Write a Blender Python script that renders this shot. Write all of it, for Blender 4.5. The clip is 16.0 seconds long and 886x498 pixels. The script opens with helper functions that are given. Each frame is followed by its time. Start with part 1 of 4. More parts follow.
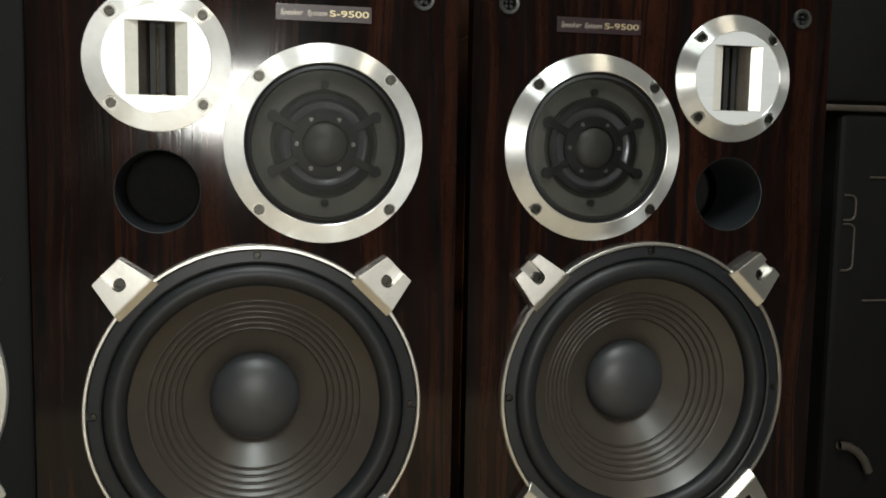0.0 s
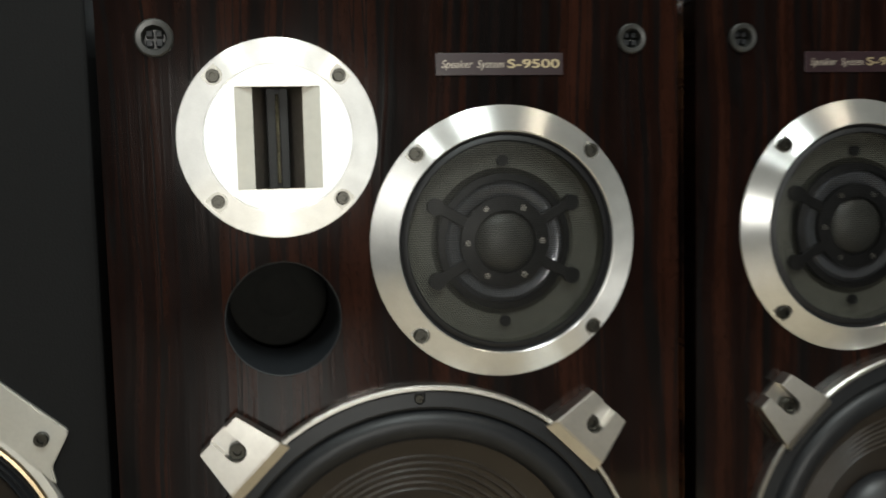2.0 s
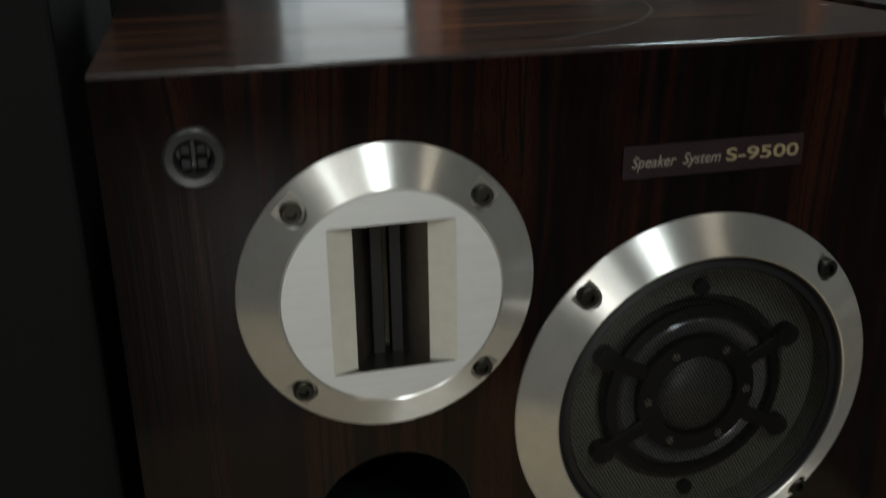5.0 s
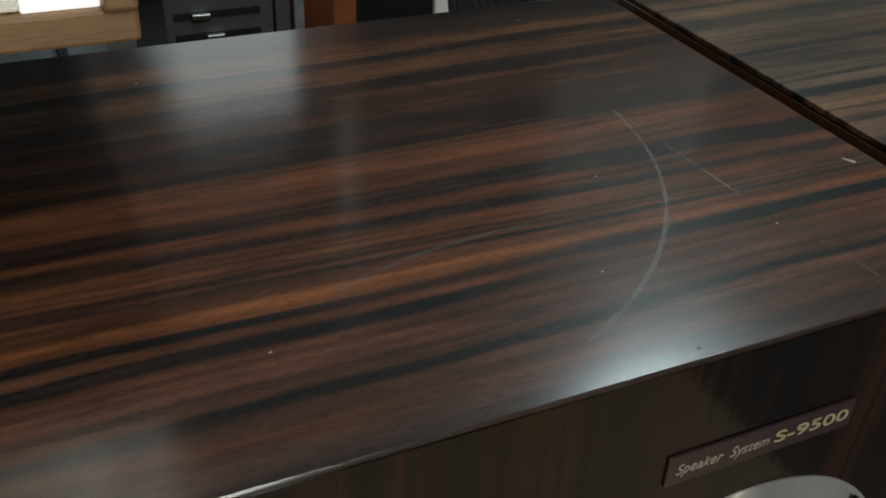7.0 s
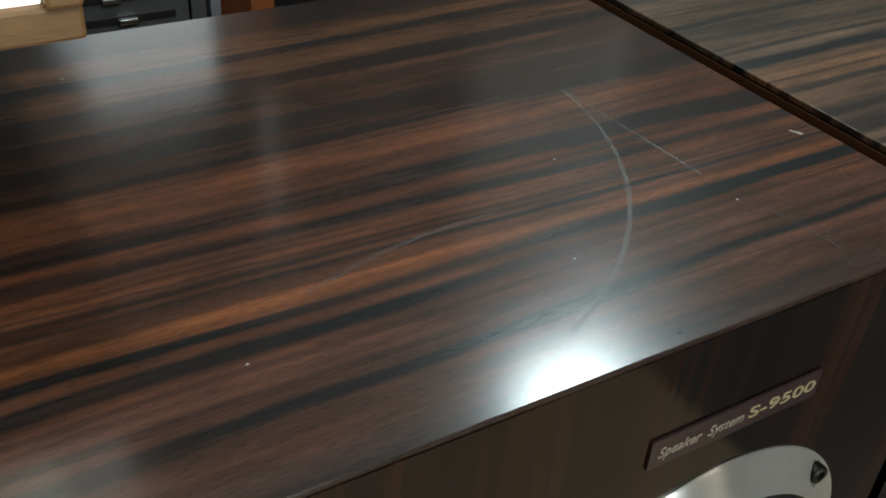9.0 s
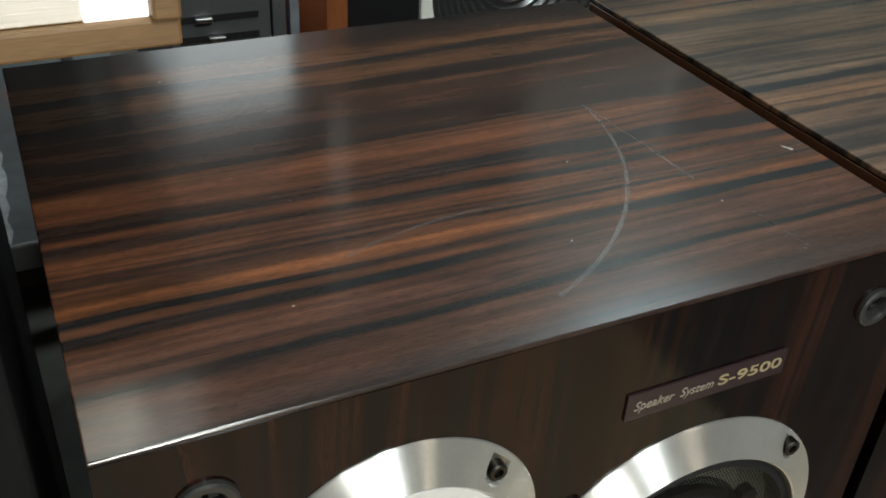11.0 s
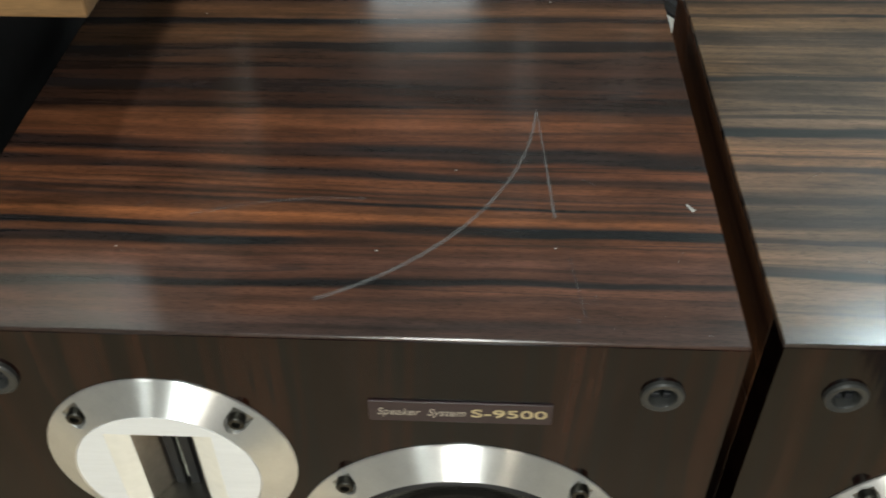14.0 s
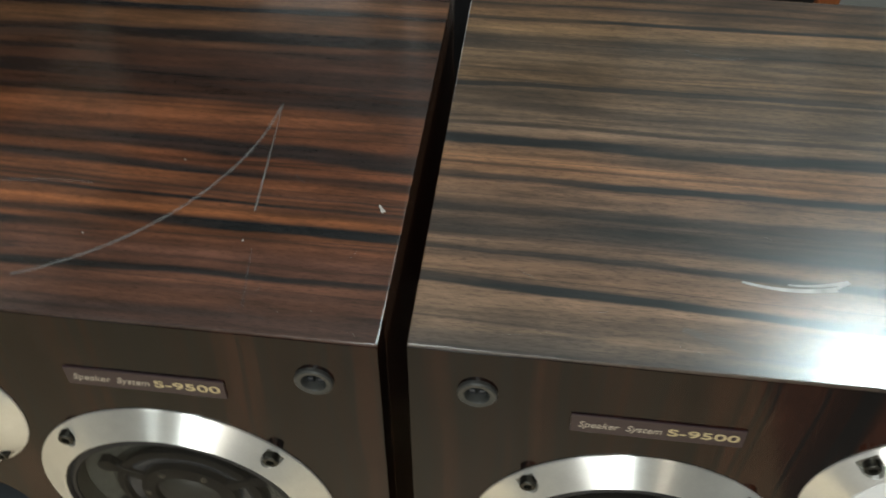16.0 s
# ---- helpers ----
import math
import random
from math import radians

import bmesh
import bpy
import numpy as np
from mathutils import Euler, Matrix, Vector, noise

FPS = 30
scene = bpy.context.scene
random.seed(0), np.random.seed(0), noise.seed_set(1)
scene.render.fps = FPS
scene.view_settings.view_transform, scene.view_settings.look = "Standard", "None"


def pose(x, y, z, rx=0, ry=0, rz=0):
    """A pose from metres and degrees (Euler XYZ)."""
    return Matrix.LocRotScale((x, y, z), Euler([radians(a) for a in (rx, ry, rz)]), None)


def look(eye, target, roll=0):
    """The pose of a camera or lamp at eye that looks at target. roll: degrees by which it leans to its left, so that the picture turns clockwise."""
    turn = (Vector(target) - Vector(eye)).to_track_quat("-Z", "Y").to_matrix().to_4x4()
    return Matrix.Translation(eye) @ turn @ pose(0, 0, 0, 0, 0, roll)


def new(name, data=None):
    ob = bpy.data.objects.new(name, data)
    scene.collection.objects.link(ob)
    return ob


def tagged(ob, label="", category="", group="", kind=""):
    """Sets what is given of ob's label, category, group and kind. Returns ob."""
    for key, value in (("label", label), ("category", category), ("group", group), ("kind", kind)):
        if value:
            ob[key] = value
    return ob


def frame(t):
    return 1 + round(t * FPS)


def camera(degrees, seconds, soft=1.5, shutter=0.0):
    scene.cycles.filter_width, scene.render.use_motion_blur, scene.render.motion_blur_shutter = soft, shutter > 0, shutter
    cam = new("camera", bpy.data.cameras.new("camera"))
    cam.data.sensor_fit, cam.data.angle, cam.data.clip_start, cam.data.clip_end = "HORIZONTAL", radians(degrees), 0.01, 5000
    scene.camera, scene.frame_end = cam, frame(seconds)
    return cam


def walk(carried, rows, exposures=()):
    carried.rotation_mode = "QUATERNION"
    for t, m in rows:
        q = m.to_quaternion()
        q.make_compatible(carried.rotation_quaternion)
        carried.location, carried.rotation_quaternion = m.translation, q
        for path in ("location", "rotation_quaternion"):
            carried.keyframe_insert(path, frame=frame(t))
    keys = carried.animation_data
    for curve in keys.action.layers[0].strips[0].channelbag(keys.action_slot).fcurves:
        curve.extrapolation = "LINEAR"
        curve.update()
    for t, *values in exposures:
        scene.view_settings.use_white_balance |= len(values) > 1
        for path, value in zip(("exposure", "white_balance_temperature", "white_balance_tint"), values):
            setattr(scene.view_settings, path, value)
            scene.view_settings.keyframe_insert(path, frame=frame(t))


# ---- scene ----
cam = camera(49.6, 16.0, soft=1.7, shutter=0.4)
PATH = [
    (0, (0.18, -0.982, 0.533), (0.628, 0.956, 0.324), 1.0),
    (0.5, (0.175, -0.97, 0.562), (0.591, 0.974, 0.338), 0.5),
    (1, (0.154, -0.922, 0.574), (0.538, 1.03, 0.372), -0.1),
    (1.5, (0.125, -0.823, 0.588), (0.52, 1.127, 0.39), -0.6),
    (2, (0.099, -0.687, 0.594), (0.486, 1.267, 0.416), -1.4),
    (2.5, (0.078, -0.563, 0.606), (0.474, 1.383, 0.373), -1.9),
    (3, (0.074, -0.468, 0.6), (0.562, 1.454, 0.34), -2.2),
    (3.5, (0.055, -0.415, 0.607), (0.645, 1.471, 0.3), -2.5),
    (4, (0.023, -0.403, 0.639), (0.718, 1.434, 0.264), -0.9),
    (4.5, (0.01, -0.418, 0.707), (0.632, 1.425, 0.244), 1.0),
    (5, (0.042, -0.401, 0.787), (0.508, 1.412, 0.084), -0.8),
    (5.2, (0.059, -0.39, 0.826), (0.456, 1.421, 0.074), -2.0),
    (7.3, (0.029, -0.191, 0.944), (0.798, 1.274, -0.179), 3.4),
    (7.5, (0.026, -0.19, 0.943), (0.823, 1.262, -0.178), 3.5),
    (8, (0.022, -0.187, 0.948), (0.868, 1.231, -0.181), 3.5),
    (8.5, (0.022, -0.183, 0.946), (0.876, 1.213, -0.204), 3.7),
    (9, (0.018, -0.179, 0.944), (0.892, 1.206, -0.203), 3.8),
    (9.2, (0.01, -0.18, 0.94), (0.891, 1.211, -0.196), 3.9),
    (11.3, (0.002, -0.263, 0.972), (0.715, 1.243, -0.135), 3.2),
    (11.5, (0.008, -0.262, 0.971), (0.685, 1.259, -0.138), 3.1),
    (12, (0.034, -0.279, 0.971), (0.496, 1.312, -0.151), 2.2),
    (12.5, (0.063, -0.308, 0.984), (0.364, 1.306, -0.158), 2.9),
    (13, (0.144, -0.327, 1.022), (0.296, 1.236, -0.216), 1.2),
    (13.5, (0.214, -0.323, 1.059), (0.251, 1.18, -0.259), 0.6),
    (14, (0.288, -0.309, 1.068), (0.214, 1.154, -0.294), -0.6),
    (14.5, (0.341, -0.32, 1.062), (0.241, 1.204, -0.229), -0.1),
    (15, (0.391, -0.315, 1.099), (0.242, 1.178, -0.223), -1.8),
    (15.5, (0.473, -0.307, 1.101), (0.237, 1.135, -0.265), -5.5),
    (16, (0.493, -0.305, 1.123), (0.324, 1.061, -0.328), -0.1),
]
walk(cam, [(t, look(e, a, r)) for t, e, a, r in PATH], [(0, 0.38), (1.5, 0.28), (3.3, 0.35), (4.0, 0.1), (4.5, -0.75), (5.0, -1.1), (5.2, -1.1), (7.3, -0.2), (8.3, -0.1), (9.2, 0.1), (11.3, 0.38), (12.5, 0.45), (16, 0.5)])

# ---- light ----
world = bpy.data.worlds.new("world")
scene.world = world
world.use_nodes = True
wb = world.node_tree.nodes["Background"]
wb.inputs["Color"].default_value = (0.75, 0.78, 0.85, 1)
wb.inputs["Strength"].default_value = 0.02

H, W, D = 0.72, 0.42, 0.363          # loudspeaker cabinet: height, width, depth
CEIL = 2.45


def lamp(name, loc, target, size, size_y, power, color, shape="RECTANGLE"):
    data = bpy.data.lights.new(name, "AREA")
    data.shape, data.size, data.size_y, data.energy, data.color = shape, size, size_y, power, color
    ob = new(name, data)
    ob.matrix_world = look(loc, target)
    return ob


WHITE, WARM, COOL = (0.91, 1.0, 0.97), (1.0, 0.88, 0.68), (0.80, 0.97, 0.98)
lamp("panel_lamp", (1.42, 1.28, CEIL - 0.06), (1.42, 1.28, 0), 0.30, 0.28, 19, COOL)
lamp("round_lamp", (1.17, 2.60, CEIL - 0.03), (1.17, 2.60, 0), 0.18, 0.18, 9, COOL, "DISK")
lamp("tube_lamp", (-0.66, 1.85, CEIL - 0.06), (-0.66, 1.85, 0), 0.12, 0.5, 0.6, WHITE)
lamp("tube_lamp", (0.35, -1.8, CEIL - 0.06), (0.35, -1.8, 0), 0.14, 1.2, 40, WHITE)
lamp("tube_lamp", (-0.7, -1.2, CEIL - 0.06), (-0.7, -1.2, 0), 0.12, 1.2, 7, WHITE)
lamp("tube_lamp", (1.5, -1.5, CEIL - 0.06), (1.5, -1.5, 0), 0.12, 1.2, 5, WARM)
# unseen fill lamp, added to brighten the tops and the gear behind
lamp("tube_lamp", (0.25, 0.30, CEIL - 0.06), (0.25, 0.30, 0), 0.12, 1.0, 11, WHITE)
# unseen fixed lamp, standing in for the torch held at the camera
lamp("torch_standin", (0.20, -3.36, 0.72), (0.20, 0, 0.64), 0.34, 0.26, 27, (1.0, 0.99, 0.92))


# ---- materials ----
def mat(name, color, rough=0.5, metal=0.0, vary=0.15, scale=60.0, bump=0.0, rvar=0.1, stretch=(1, 1, 1), spec=0.5):
    m = bpy.data.materials.new(name)
    m.use_nodes = True
    nt = m.node_tree
    b = nt.nodes["Principled BSDF"]
    b.inputs["Metallic"].default_value = metal
    b.inputs["Specular IOR Level"].default_value = spec
    tc = nt.nodes.new("ShaderNodeTexCoord")
    mp = nt.nodes.new("ShaderNodeMapping")
    mp.inputs["Scale"].default_value = stretch
    nt.links.new(tc.outputs["Object"], mp.inputs["Vector"])
    n1, n2 = nt.nodes.new("ShaderNodeTexNoise"), nt.nodes.new("ShaderNodeTexNoise")
    for n, s in ((n1, scale), (n2, scale * 0.12)):
        n.inputs["Scale"].default_value, n.inputs["Detail"].default_value = s, 4
        nt.links.new(mp.outputs["Vector"], n.inputs["Vector"])
    ad = nt.nodes.new("ShaderNodeMath")
    ad.operation = "ADD"
    nt.links.new(n1.outputs["Fac"], ad.inputs[0])
    nt.links.new(n2.outputs["Fac"], ad.inputs[1])
    mr = nt.nodes.new("ShaderNodeMapRange")
    mr.inputs["From Min"].default_value, mr.inputs["From Max"].default_value = 0.6, 1.4
    nt.links.new(ad.outputs[0], mr.inputs["Value"])
    mx = nt.nodes.new("ShaderNodeMix")
    mx.data_type = "RGBA"
    mx.inputs[6].default_value = (*[c * (1 - vary) for c in color], 1)
    mx.inputs[7].default_value = (*[min(1, c * (1 + vary)) for c in color], 1)
    nt.links.new(mr.outputs["Result"], mx.inputs[0])
    nt.links.new(mx.outputs[2], b.inputs["Base Color"])
    rr = nt.nodes.new("ShaderNodeMapRange")
    rr.inputs["To Min"].default_value, rr.inputs["To Max"].default_value = rough * (1 - rvar), min(1, rough * (1 + rvar))
    nt.links.new(n2.outputs["Fac"], rr.inputs["Value"])
    nt.links.new(rr.outputs["Result"], b.inputs["Roughness"])
    if bump:
        bp = nt.nodes.new("ShaderNodeBump")
        bp.inputs["Strength"].default_value, bp.inputs["Distance"].default_value = bump, 0.0006
        nt.links.new(n1.outputs["Fac"], bp.inputs["Height"])
        nt.links.new(bp.outputs["Normal"], b.inputs["Normal"])
    return m


def brushed(name, color, rough, aniso):
    """Metal turned on a lathe about the local y axis."""
    m = mat(name, color, rough, 0.88, 0.06, 900, 0.0, 0.12)
    nt = m.node_tree
    b = nt.nodes["Principled BSDF"]
    tg = nt.nodes.new("ShaderNodeTangent")
    tg.direction_type, tg.axis = "RADIAL", "Y"
    nt.links.new(tg.outputs["Tangent"], b.inputs["Tangent"])
    b.inputs["Anisotropic"].default_value, b.inputs["Anisotropic Rotation"].default_value = aniso, 0.25
    # fine circular turning lines: brightness by distance from the axis
    tc = nt.nodes.new("ShaderNodeTexCoord")
    sx = nt.nodes.new("ShaderNodeSeparateXYZ")
    nt.links.new(tc.outputs["Object"], sx.inputs[0])
    cm = nt.nodes.new("ShaderNodeCombineXYZ")
    nt.links.new(sx.outputs["X"], cm.inputs["X"])
    nt.links.new(sx.outputs["Z"], cm.inputs["Y"])
    ln = nt.nodes.new("ShaderNodeVectorMath")
    ln.operation = "LENGTH"
    nt.links.new(cm.outputs[0], ln.inputs[0])
    nz = nt.nodes.new("ShaderNodeTexNoise")
    nz.noise_dimensions = "1D"
    nz.inputs["Scale"].default_value, nz.inputs["Detail"].default_value = 2500, 3
    nt.links.new(ln.outputs["Value"], nz.inputs["W"])
    bp = nt.nodes.new("ShaderNodeBump")
    bp.inputs["Strength"].default_value, bp.inputs["Distance"].default_value = 0.12, 0.0002
    nt.links.new(nz.outputs["Fac"], bp.inputs["Height"])
    nt.links.new(bp.outputs["Normal"], b.inputs["Normal"])
    return m


def ramp(N, L, value, stops, ease="LINEAR"):
    """A colour ramp over the value, from (position, colour) stops."""
    cr = N("ShaderNodeValToRGB")
    cr.color_ramp.interpolation = ease
    while len(cr.color_ramp.elements) < len(stops):
        cr.color_ramp.elements.new(0.5)
    for e, (p, col) in zip(cr.color_ramp.elements, stops):
        e.position, e.color = p, (*col, 1)
    L(value, cr.inputs["Fac"])
    return cr.outputs["Color"]


def leaf_figure(N, L, math_, noise_at, sx, cc, v, leaf, vein_color):
    """The figure of one sheet of veneer: tones from front to back, dark veins across it, which drift along the sheet."""
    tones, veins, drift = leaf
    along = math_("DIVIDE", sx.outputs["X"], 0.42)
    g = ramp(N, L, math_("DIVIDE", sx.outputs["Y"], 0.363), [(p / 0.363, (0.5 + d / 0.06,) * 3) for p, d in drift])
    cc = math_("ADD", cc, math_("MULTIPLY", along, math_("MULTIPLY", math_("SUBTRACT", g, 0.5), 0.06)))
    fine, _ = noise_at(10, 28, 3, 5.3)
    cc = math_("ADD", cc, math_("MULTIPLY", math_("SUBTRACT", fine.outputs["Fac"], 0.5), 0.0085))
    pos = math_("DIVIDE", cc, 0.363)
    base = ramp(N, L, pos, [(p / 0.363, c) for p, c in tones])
    lift = N("ShaderNodeMapRange")
    lift.inputs["From Min"].default_value, lift.inputs["From Max"].default_value = 0.36, 0.64
    lift.inputs["To Min"].default_value, lift.inputs["To Max"].default_value = 0.62, 1.22
    L(v, lift.inputs["Value"])
    mb = N("ShaderNodeMix")
    mb.data_type, mb.blend_type = "RGBA", "MULTIPLY"
    mb.inputs[0].default_value = 1.0
    L(base, mb.inputs[6])
    L(lift.outputs["Result"], mb.inputs[7])
    mask = None
    for side in ("", "left", "right"):
        some = sorted(r for r in veins if r[3] == side)
        for k in range(0, len(some), 7):
            stops = [(0.0, (0, 0, 0))]
            for c, hw, depth, _ in some[k:k + 7]:
                stops += [((c - hw * 0.8) / 0.363, (0, 0, 0)), ((c - hw * 0.5) / 0.363, (depth,) * 3), ((c + hw * 0.4) / 0.363, (depth,) * 3), ((c + hw * 0.8) / 0.363, (0, 0, 0))]
            m = ramp(N, L, pos, sorted(stops), "LINEAR")
            if side:
                sw = N("ShaderNodeMapRange")
                sw.interpolation_type = "SMOOTHSTEP"
                sw.inputs["From Min"].default_value, sw.inputs["From Max"].default_value = 0.36, 0.74
                sw.inputs["To Min"].default_value, sw.inputs["To Max"].default_value = (1, 0) if side == "left" else (0, 1)
                L(along, sw.inputs["Value"])
                m = math_("MULTIPLY", m, sw.outputs["Result"])
            mask = m if mask is None else math_("MAXIMUM", mask, m)
    worn, _ = noise_at(5, 45, 3, 29.0)
    wr = N("ShaderNodeMapRange")
    wr.inputs["From Min"].default_value, wr.inputs["From Max"].default_value = 0.3, 0.55
    wr.inputs["To Min"].default_value, wr.inputs["To Max"].default_value = 0.55, 1.0
    L(worn.outputs["Fac"], wr.inputs["Value"])
    mv = N("ShaderNodeMix")
    mv.data_type = "RGBA"
    L(math_("MULTIPLY", mask, wr.outputs["Result"]), mv.inputs[0])
    L(mb.outputs[2], mv.inputs[6])
    mv.inputs[7].default_value = (*vein_color, 1)
    return mv.outputs[2]


def veneer(name, along, stops, rough, band, seed, vein_color=(0.007, 0.007, 0.0075), edge=False, spec=0.5, haze=0.0, leaf=None, relief=0.05):
    """Striped ebony veneer: stripes run along the axis 'along' and follow each other along the other axis.
    leaf: the figure of one sheet, as (tones, veins, drift) by distance from its front edge."""
    m = bpy.data.materials.new(name)
    m.use_nodes = True
    nt = m.node_tree
    N, L = nt.nodes.new, nt.links.new
    b = nt.nodes["Principled BSDF"]
    tc, sx = N("ShaderNodeTexCoord"), N("ShaderNodeSeparateXYZ")
    L(tc.outputs["Object"], sx.inputs[0])
    b.inputs["Specular IOR Level"].default_value = spec
    b.inputs["Coat Weight"].default_value, b.inputs["Coat Roughness"].default_value = haze, 0.45
    a, c = {"x": ("X", "Y"), "z": ("Z", "X"), "y": ("Y", "Z")}[along]

    def noise_at(sa, sc, detail, off, rgh=0.55):
        cb = N("ShaderNodeCombineXYZ")
        for src, k, s in ((a, 0, sa), (c, 1, sc)):
            mu = N("ShaderNodeMath")
            mu.operation = "MULTIPLY"
            mu.inputs[1].default_value = s
            L(sx.outputs[src], mu.inputs[0])
            L(mu.outputs[0], cb.inputs[k])
        cb.inputs[2].default_value = off + seed
        n = N("ShaderNodeTexNoise")
        n.inputs["Scale"].default_value, n.inputs["Detail"].default_value, n.inputs["Roughness"].default_value = 1, detail, rgh
        L(cb.outputs[0], n.inputs["Vector"])
        return n, cb

    def math_(op, p, q):
        n = N("ShaderNodeMath")
        n.operation = op
        for k, v in ((0, p), (1, q)):
            if isinstance(v, (int, float)):
                n.inputs[k].default_value = v
            else:
                L(v, n.inputs[k])
        return n.outputs[0]

    # a slow waviness bends all stripes alike
    wav, _ = noise_at(3.0, 6.0, 2, 3.1)
    cc = math_("ADD", sx.outputs[c], math_("MULTIPLY", math_("SUBTRACT", wav.outputs["Fac"], 0.5), 0.010 if leaf else 0.034))

    def stripes(freq, stretch_, off, detail=2):
        cb = N("ShaderNodeCombineXYZ")
        L(math_("MULTIPLY", sx.outputs[a], stretch_), cb.inputs[0])
        L(math_("MULTIPLY", cc, freq), cb.inputs[1])
        cb.inputs[2].default_value = off + seed
        n = N("ShaderNodeTexNoise")
        n.inputs["Scale"].default_value, n.inputs["Detail"].default_value, n.inputs["Roughness"].default_value = 1, detail, 0.5
        L(cb.outputs[0], n.inputs["Vector"])
        return n.outputs["Fac"]

    wide = stripes(band, 0.7, 0.0, 1)
    thin = stripes(band * 3.3, 1.1, 7.7, 2)
    hair = stripes(band * 11, 4.0, 13.3, 3)
    v = math_("ADD", math_("MULTIPLY", wide, 0.6), math_("MULTIPLY", thin, 0.4))
    cr0 = N("ShaderNodeValToRGB")
    while len(cr0.color_ramp.elements) < len(stops):
        cr0.color_ramp.elements.new(0.5)
    for e, (p, col) in zip(cr0.color_ramp.elements, stops):
        e.position, e.color = p, (*col, 1)
    L(v, cr0.inputs["Fac"])
    prev = cr0.outputs["Color"]
    if leaf:
        prev = leaf_figure(N, L, math_, noise_at, sx, cc, v, leaf, vein_color)
    # narrow black veins where a noise crosses its middle
    for freq, st, off, wid in ((band * 0.75, 0.55, 31.0, 0.034), (band * 1.7, 0.8, 47.0, 0.034), (band * 2.6, 1.3, 61.0, 0.012)):
        vein = math_("ABSOLUTE", math_("SUBTRACT", stripes(freq, st, off, 1), 0.5), 0.0)
        k = N("ShaderNodeMapRange")
        k.interpolation_type = "SMOOTHSTEP"
        k.inputs["From Min"].default_value, k.inputs["From Max"].default_value = wid * 0.15, wid * 1.25
        L(vein, k.inputs["Value"])
        fade, _ = noise_at(3.0, 22, 2, off + 5.5)
        fr = N("ShaderNodeMapRange")
        fr.inputs["From Min"].default_value, fr.inputs["From Max"].default_value = 0.42, 0.66
        fr.inputs["To Min"].default_value, fr.inputs["To Max"].default_value = (0.45, 0.9) if leaf else (0.0, 0.45)
        L(fade.outputs["Fac"], fr.inputs["Value"])
        L(fr.outputs["Result"], k.inputs["To Min"])
        mv = N("ShaderNodeMix")
        mv.data_type = "RGBA"
        mv.inputs[6].default_value = (*vein_color, 1)
        L(k.outputs["Result"], mv.inputs[0])
        L(prev, mv.inputs[7])
        prev = mv.outputs[2]
    if edge:
        ed, _ = noise_at(16, 50, 3, 71.0)
        lim = math_("ADD", 0.0085, math_("MULTIPLY", ed.outputs["Fac"], 0.010))
        k = N("ShaderNodeMapRange")
        L(math_("SUBTRACT", sx.outputs["Y"], lim), k.inputs["Value"])
        k.inputs["From Min"].default_value, k.inputs["From Max"].default_value = -0.001, 0.0015
        k.inputs["To Min"].default_value = 0.55
        mv = N("ShaderNodeMix")
        mv.data_type = "RGBA"
        mv.inputs[6].default_value = (0.014, 0.013, 0.014, 1)
        L(k.outputs["Result"], mv.inputs[0])
        L(prev, mv.inputs[7])
        prev = mv.outputs[2]
    mx = N("ShaderNodeMix")
    mx.data_type, mx.blend_type = "RGBA", "MULTIPLY"
    mx.inputs[0].default_value = 0.55
    # cloudy figure and fine pores
    cloud, _ = noise_at(14, 70, 4, 83.0, 0.65)
    pores, _ = noise_at(160, 1400, 2, 97.0, 0.7)
    cm = N("ShaderNodeMapRange")
    cm.inputs["From Min"].default_value, cm.inputs["From Max"].default_value = 0.3, 0.7
    cm.inputs["To Min"].default_value, cm.inputs["To Max"].default_value = (0.50, 1.45) if leaf else (0.62, 1.30)
    L(cloud.outputs["Fac"], cm.inputs["Value"])
    pm = N("ShaderNodeMapRange")
    pm.inputs["From Min"].default_value, pm.inputs["From Max"].default_value = 0.36, 0.5
    pm.inputs["To Min"].default_value, pm.inputs["To Max"].default_value = 0.6, 1.0
    L(pores.outputs["Fac"], pm.inputs["Value"])
    mc = N("ShaderNodeMix")
    mc.data_type, mc.blend_type = "RGBA", "MULTIPLY"
    mc.inputs[0].default_value = 1.0
    L(prev, mc.inputs[6])
    L(math_("MULTIPLY", cm.outputs["Result"], pm.outputs["Result"]), mc.inputs[7])
    L(mc.outputs[2], mx.inputs[6])
    g = N("ShaderNodeMapRange")
    g.inputs["From Min"].default_value, g.inputs["From Max"].default_value = 0.34, 0.62
    g.inputs["To Min"].default_value, g.inputs["To Max"].default_value = (0.50, 1.30) if leaf else (0.62, 1.15)
    L(hair, g.inputs["Value"])
    L(g.outputs["Result"], mx.inputs[7])
    L(mx.outputs[2], b.inputs["Base Color"])
    smear, _ = noise_at(9, 14, 4, 21.0)
    rr = N("ShaderNodeMapRange")
    rr.inputs["From Min"].default_value, rr.inputs["From Max"].default_value = 0.3, 0.75
    rr.inputs["To Min"].default_value, rr.inputs["To Max"].default_value = rough * 0.82, rough * 1.35
    L(smear.outputs["Fac"], rr.inputs["Value"])
    L(rr.outputs["Result"], b.inputs["Roughness"])
    bp = N("ShaderNodeBump")
    bp.inputs["Strength"].default_value, bp.inputs["Distance"].default_value = relief, 0.0003
    L(math_("ADD", hair, thin), bp.inputs["Height"])
    L(bp.outputs["Normal"], b.inputs["Normal"])
    return m


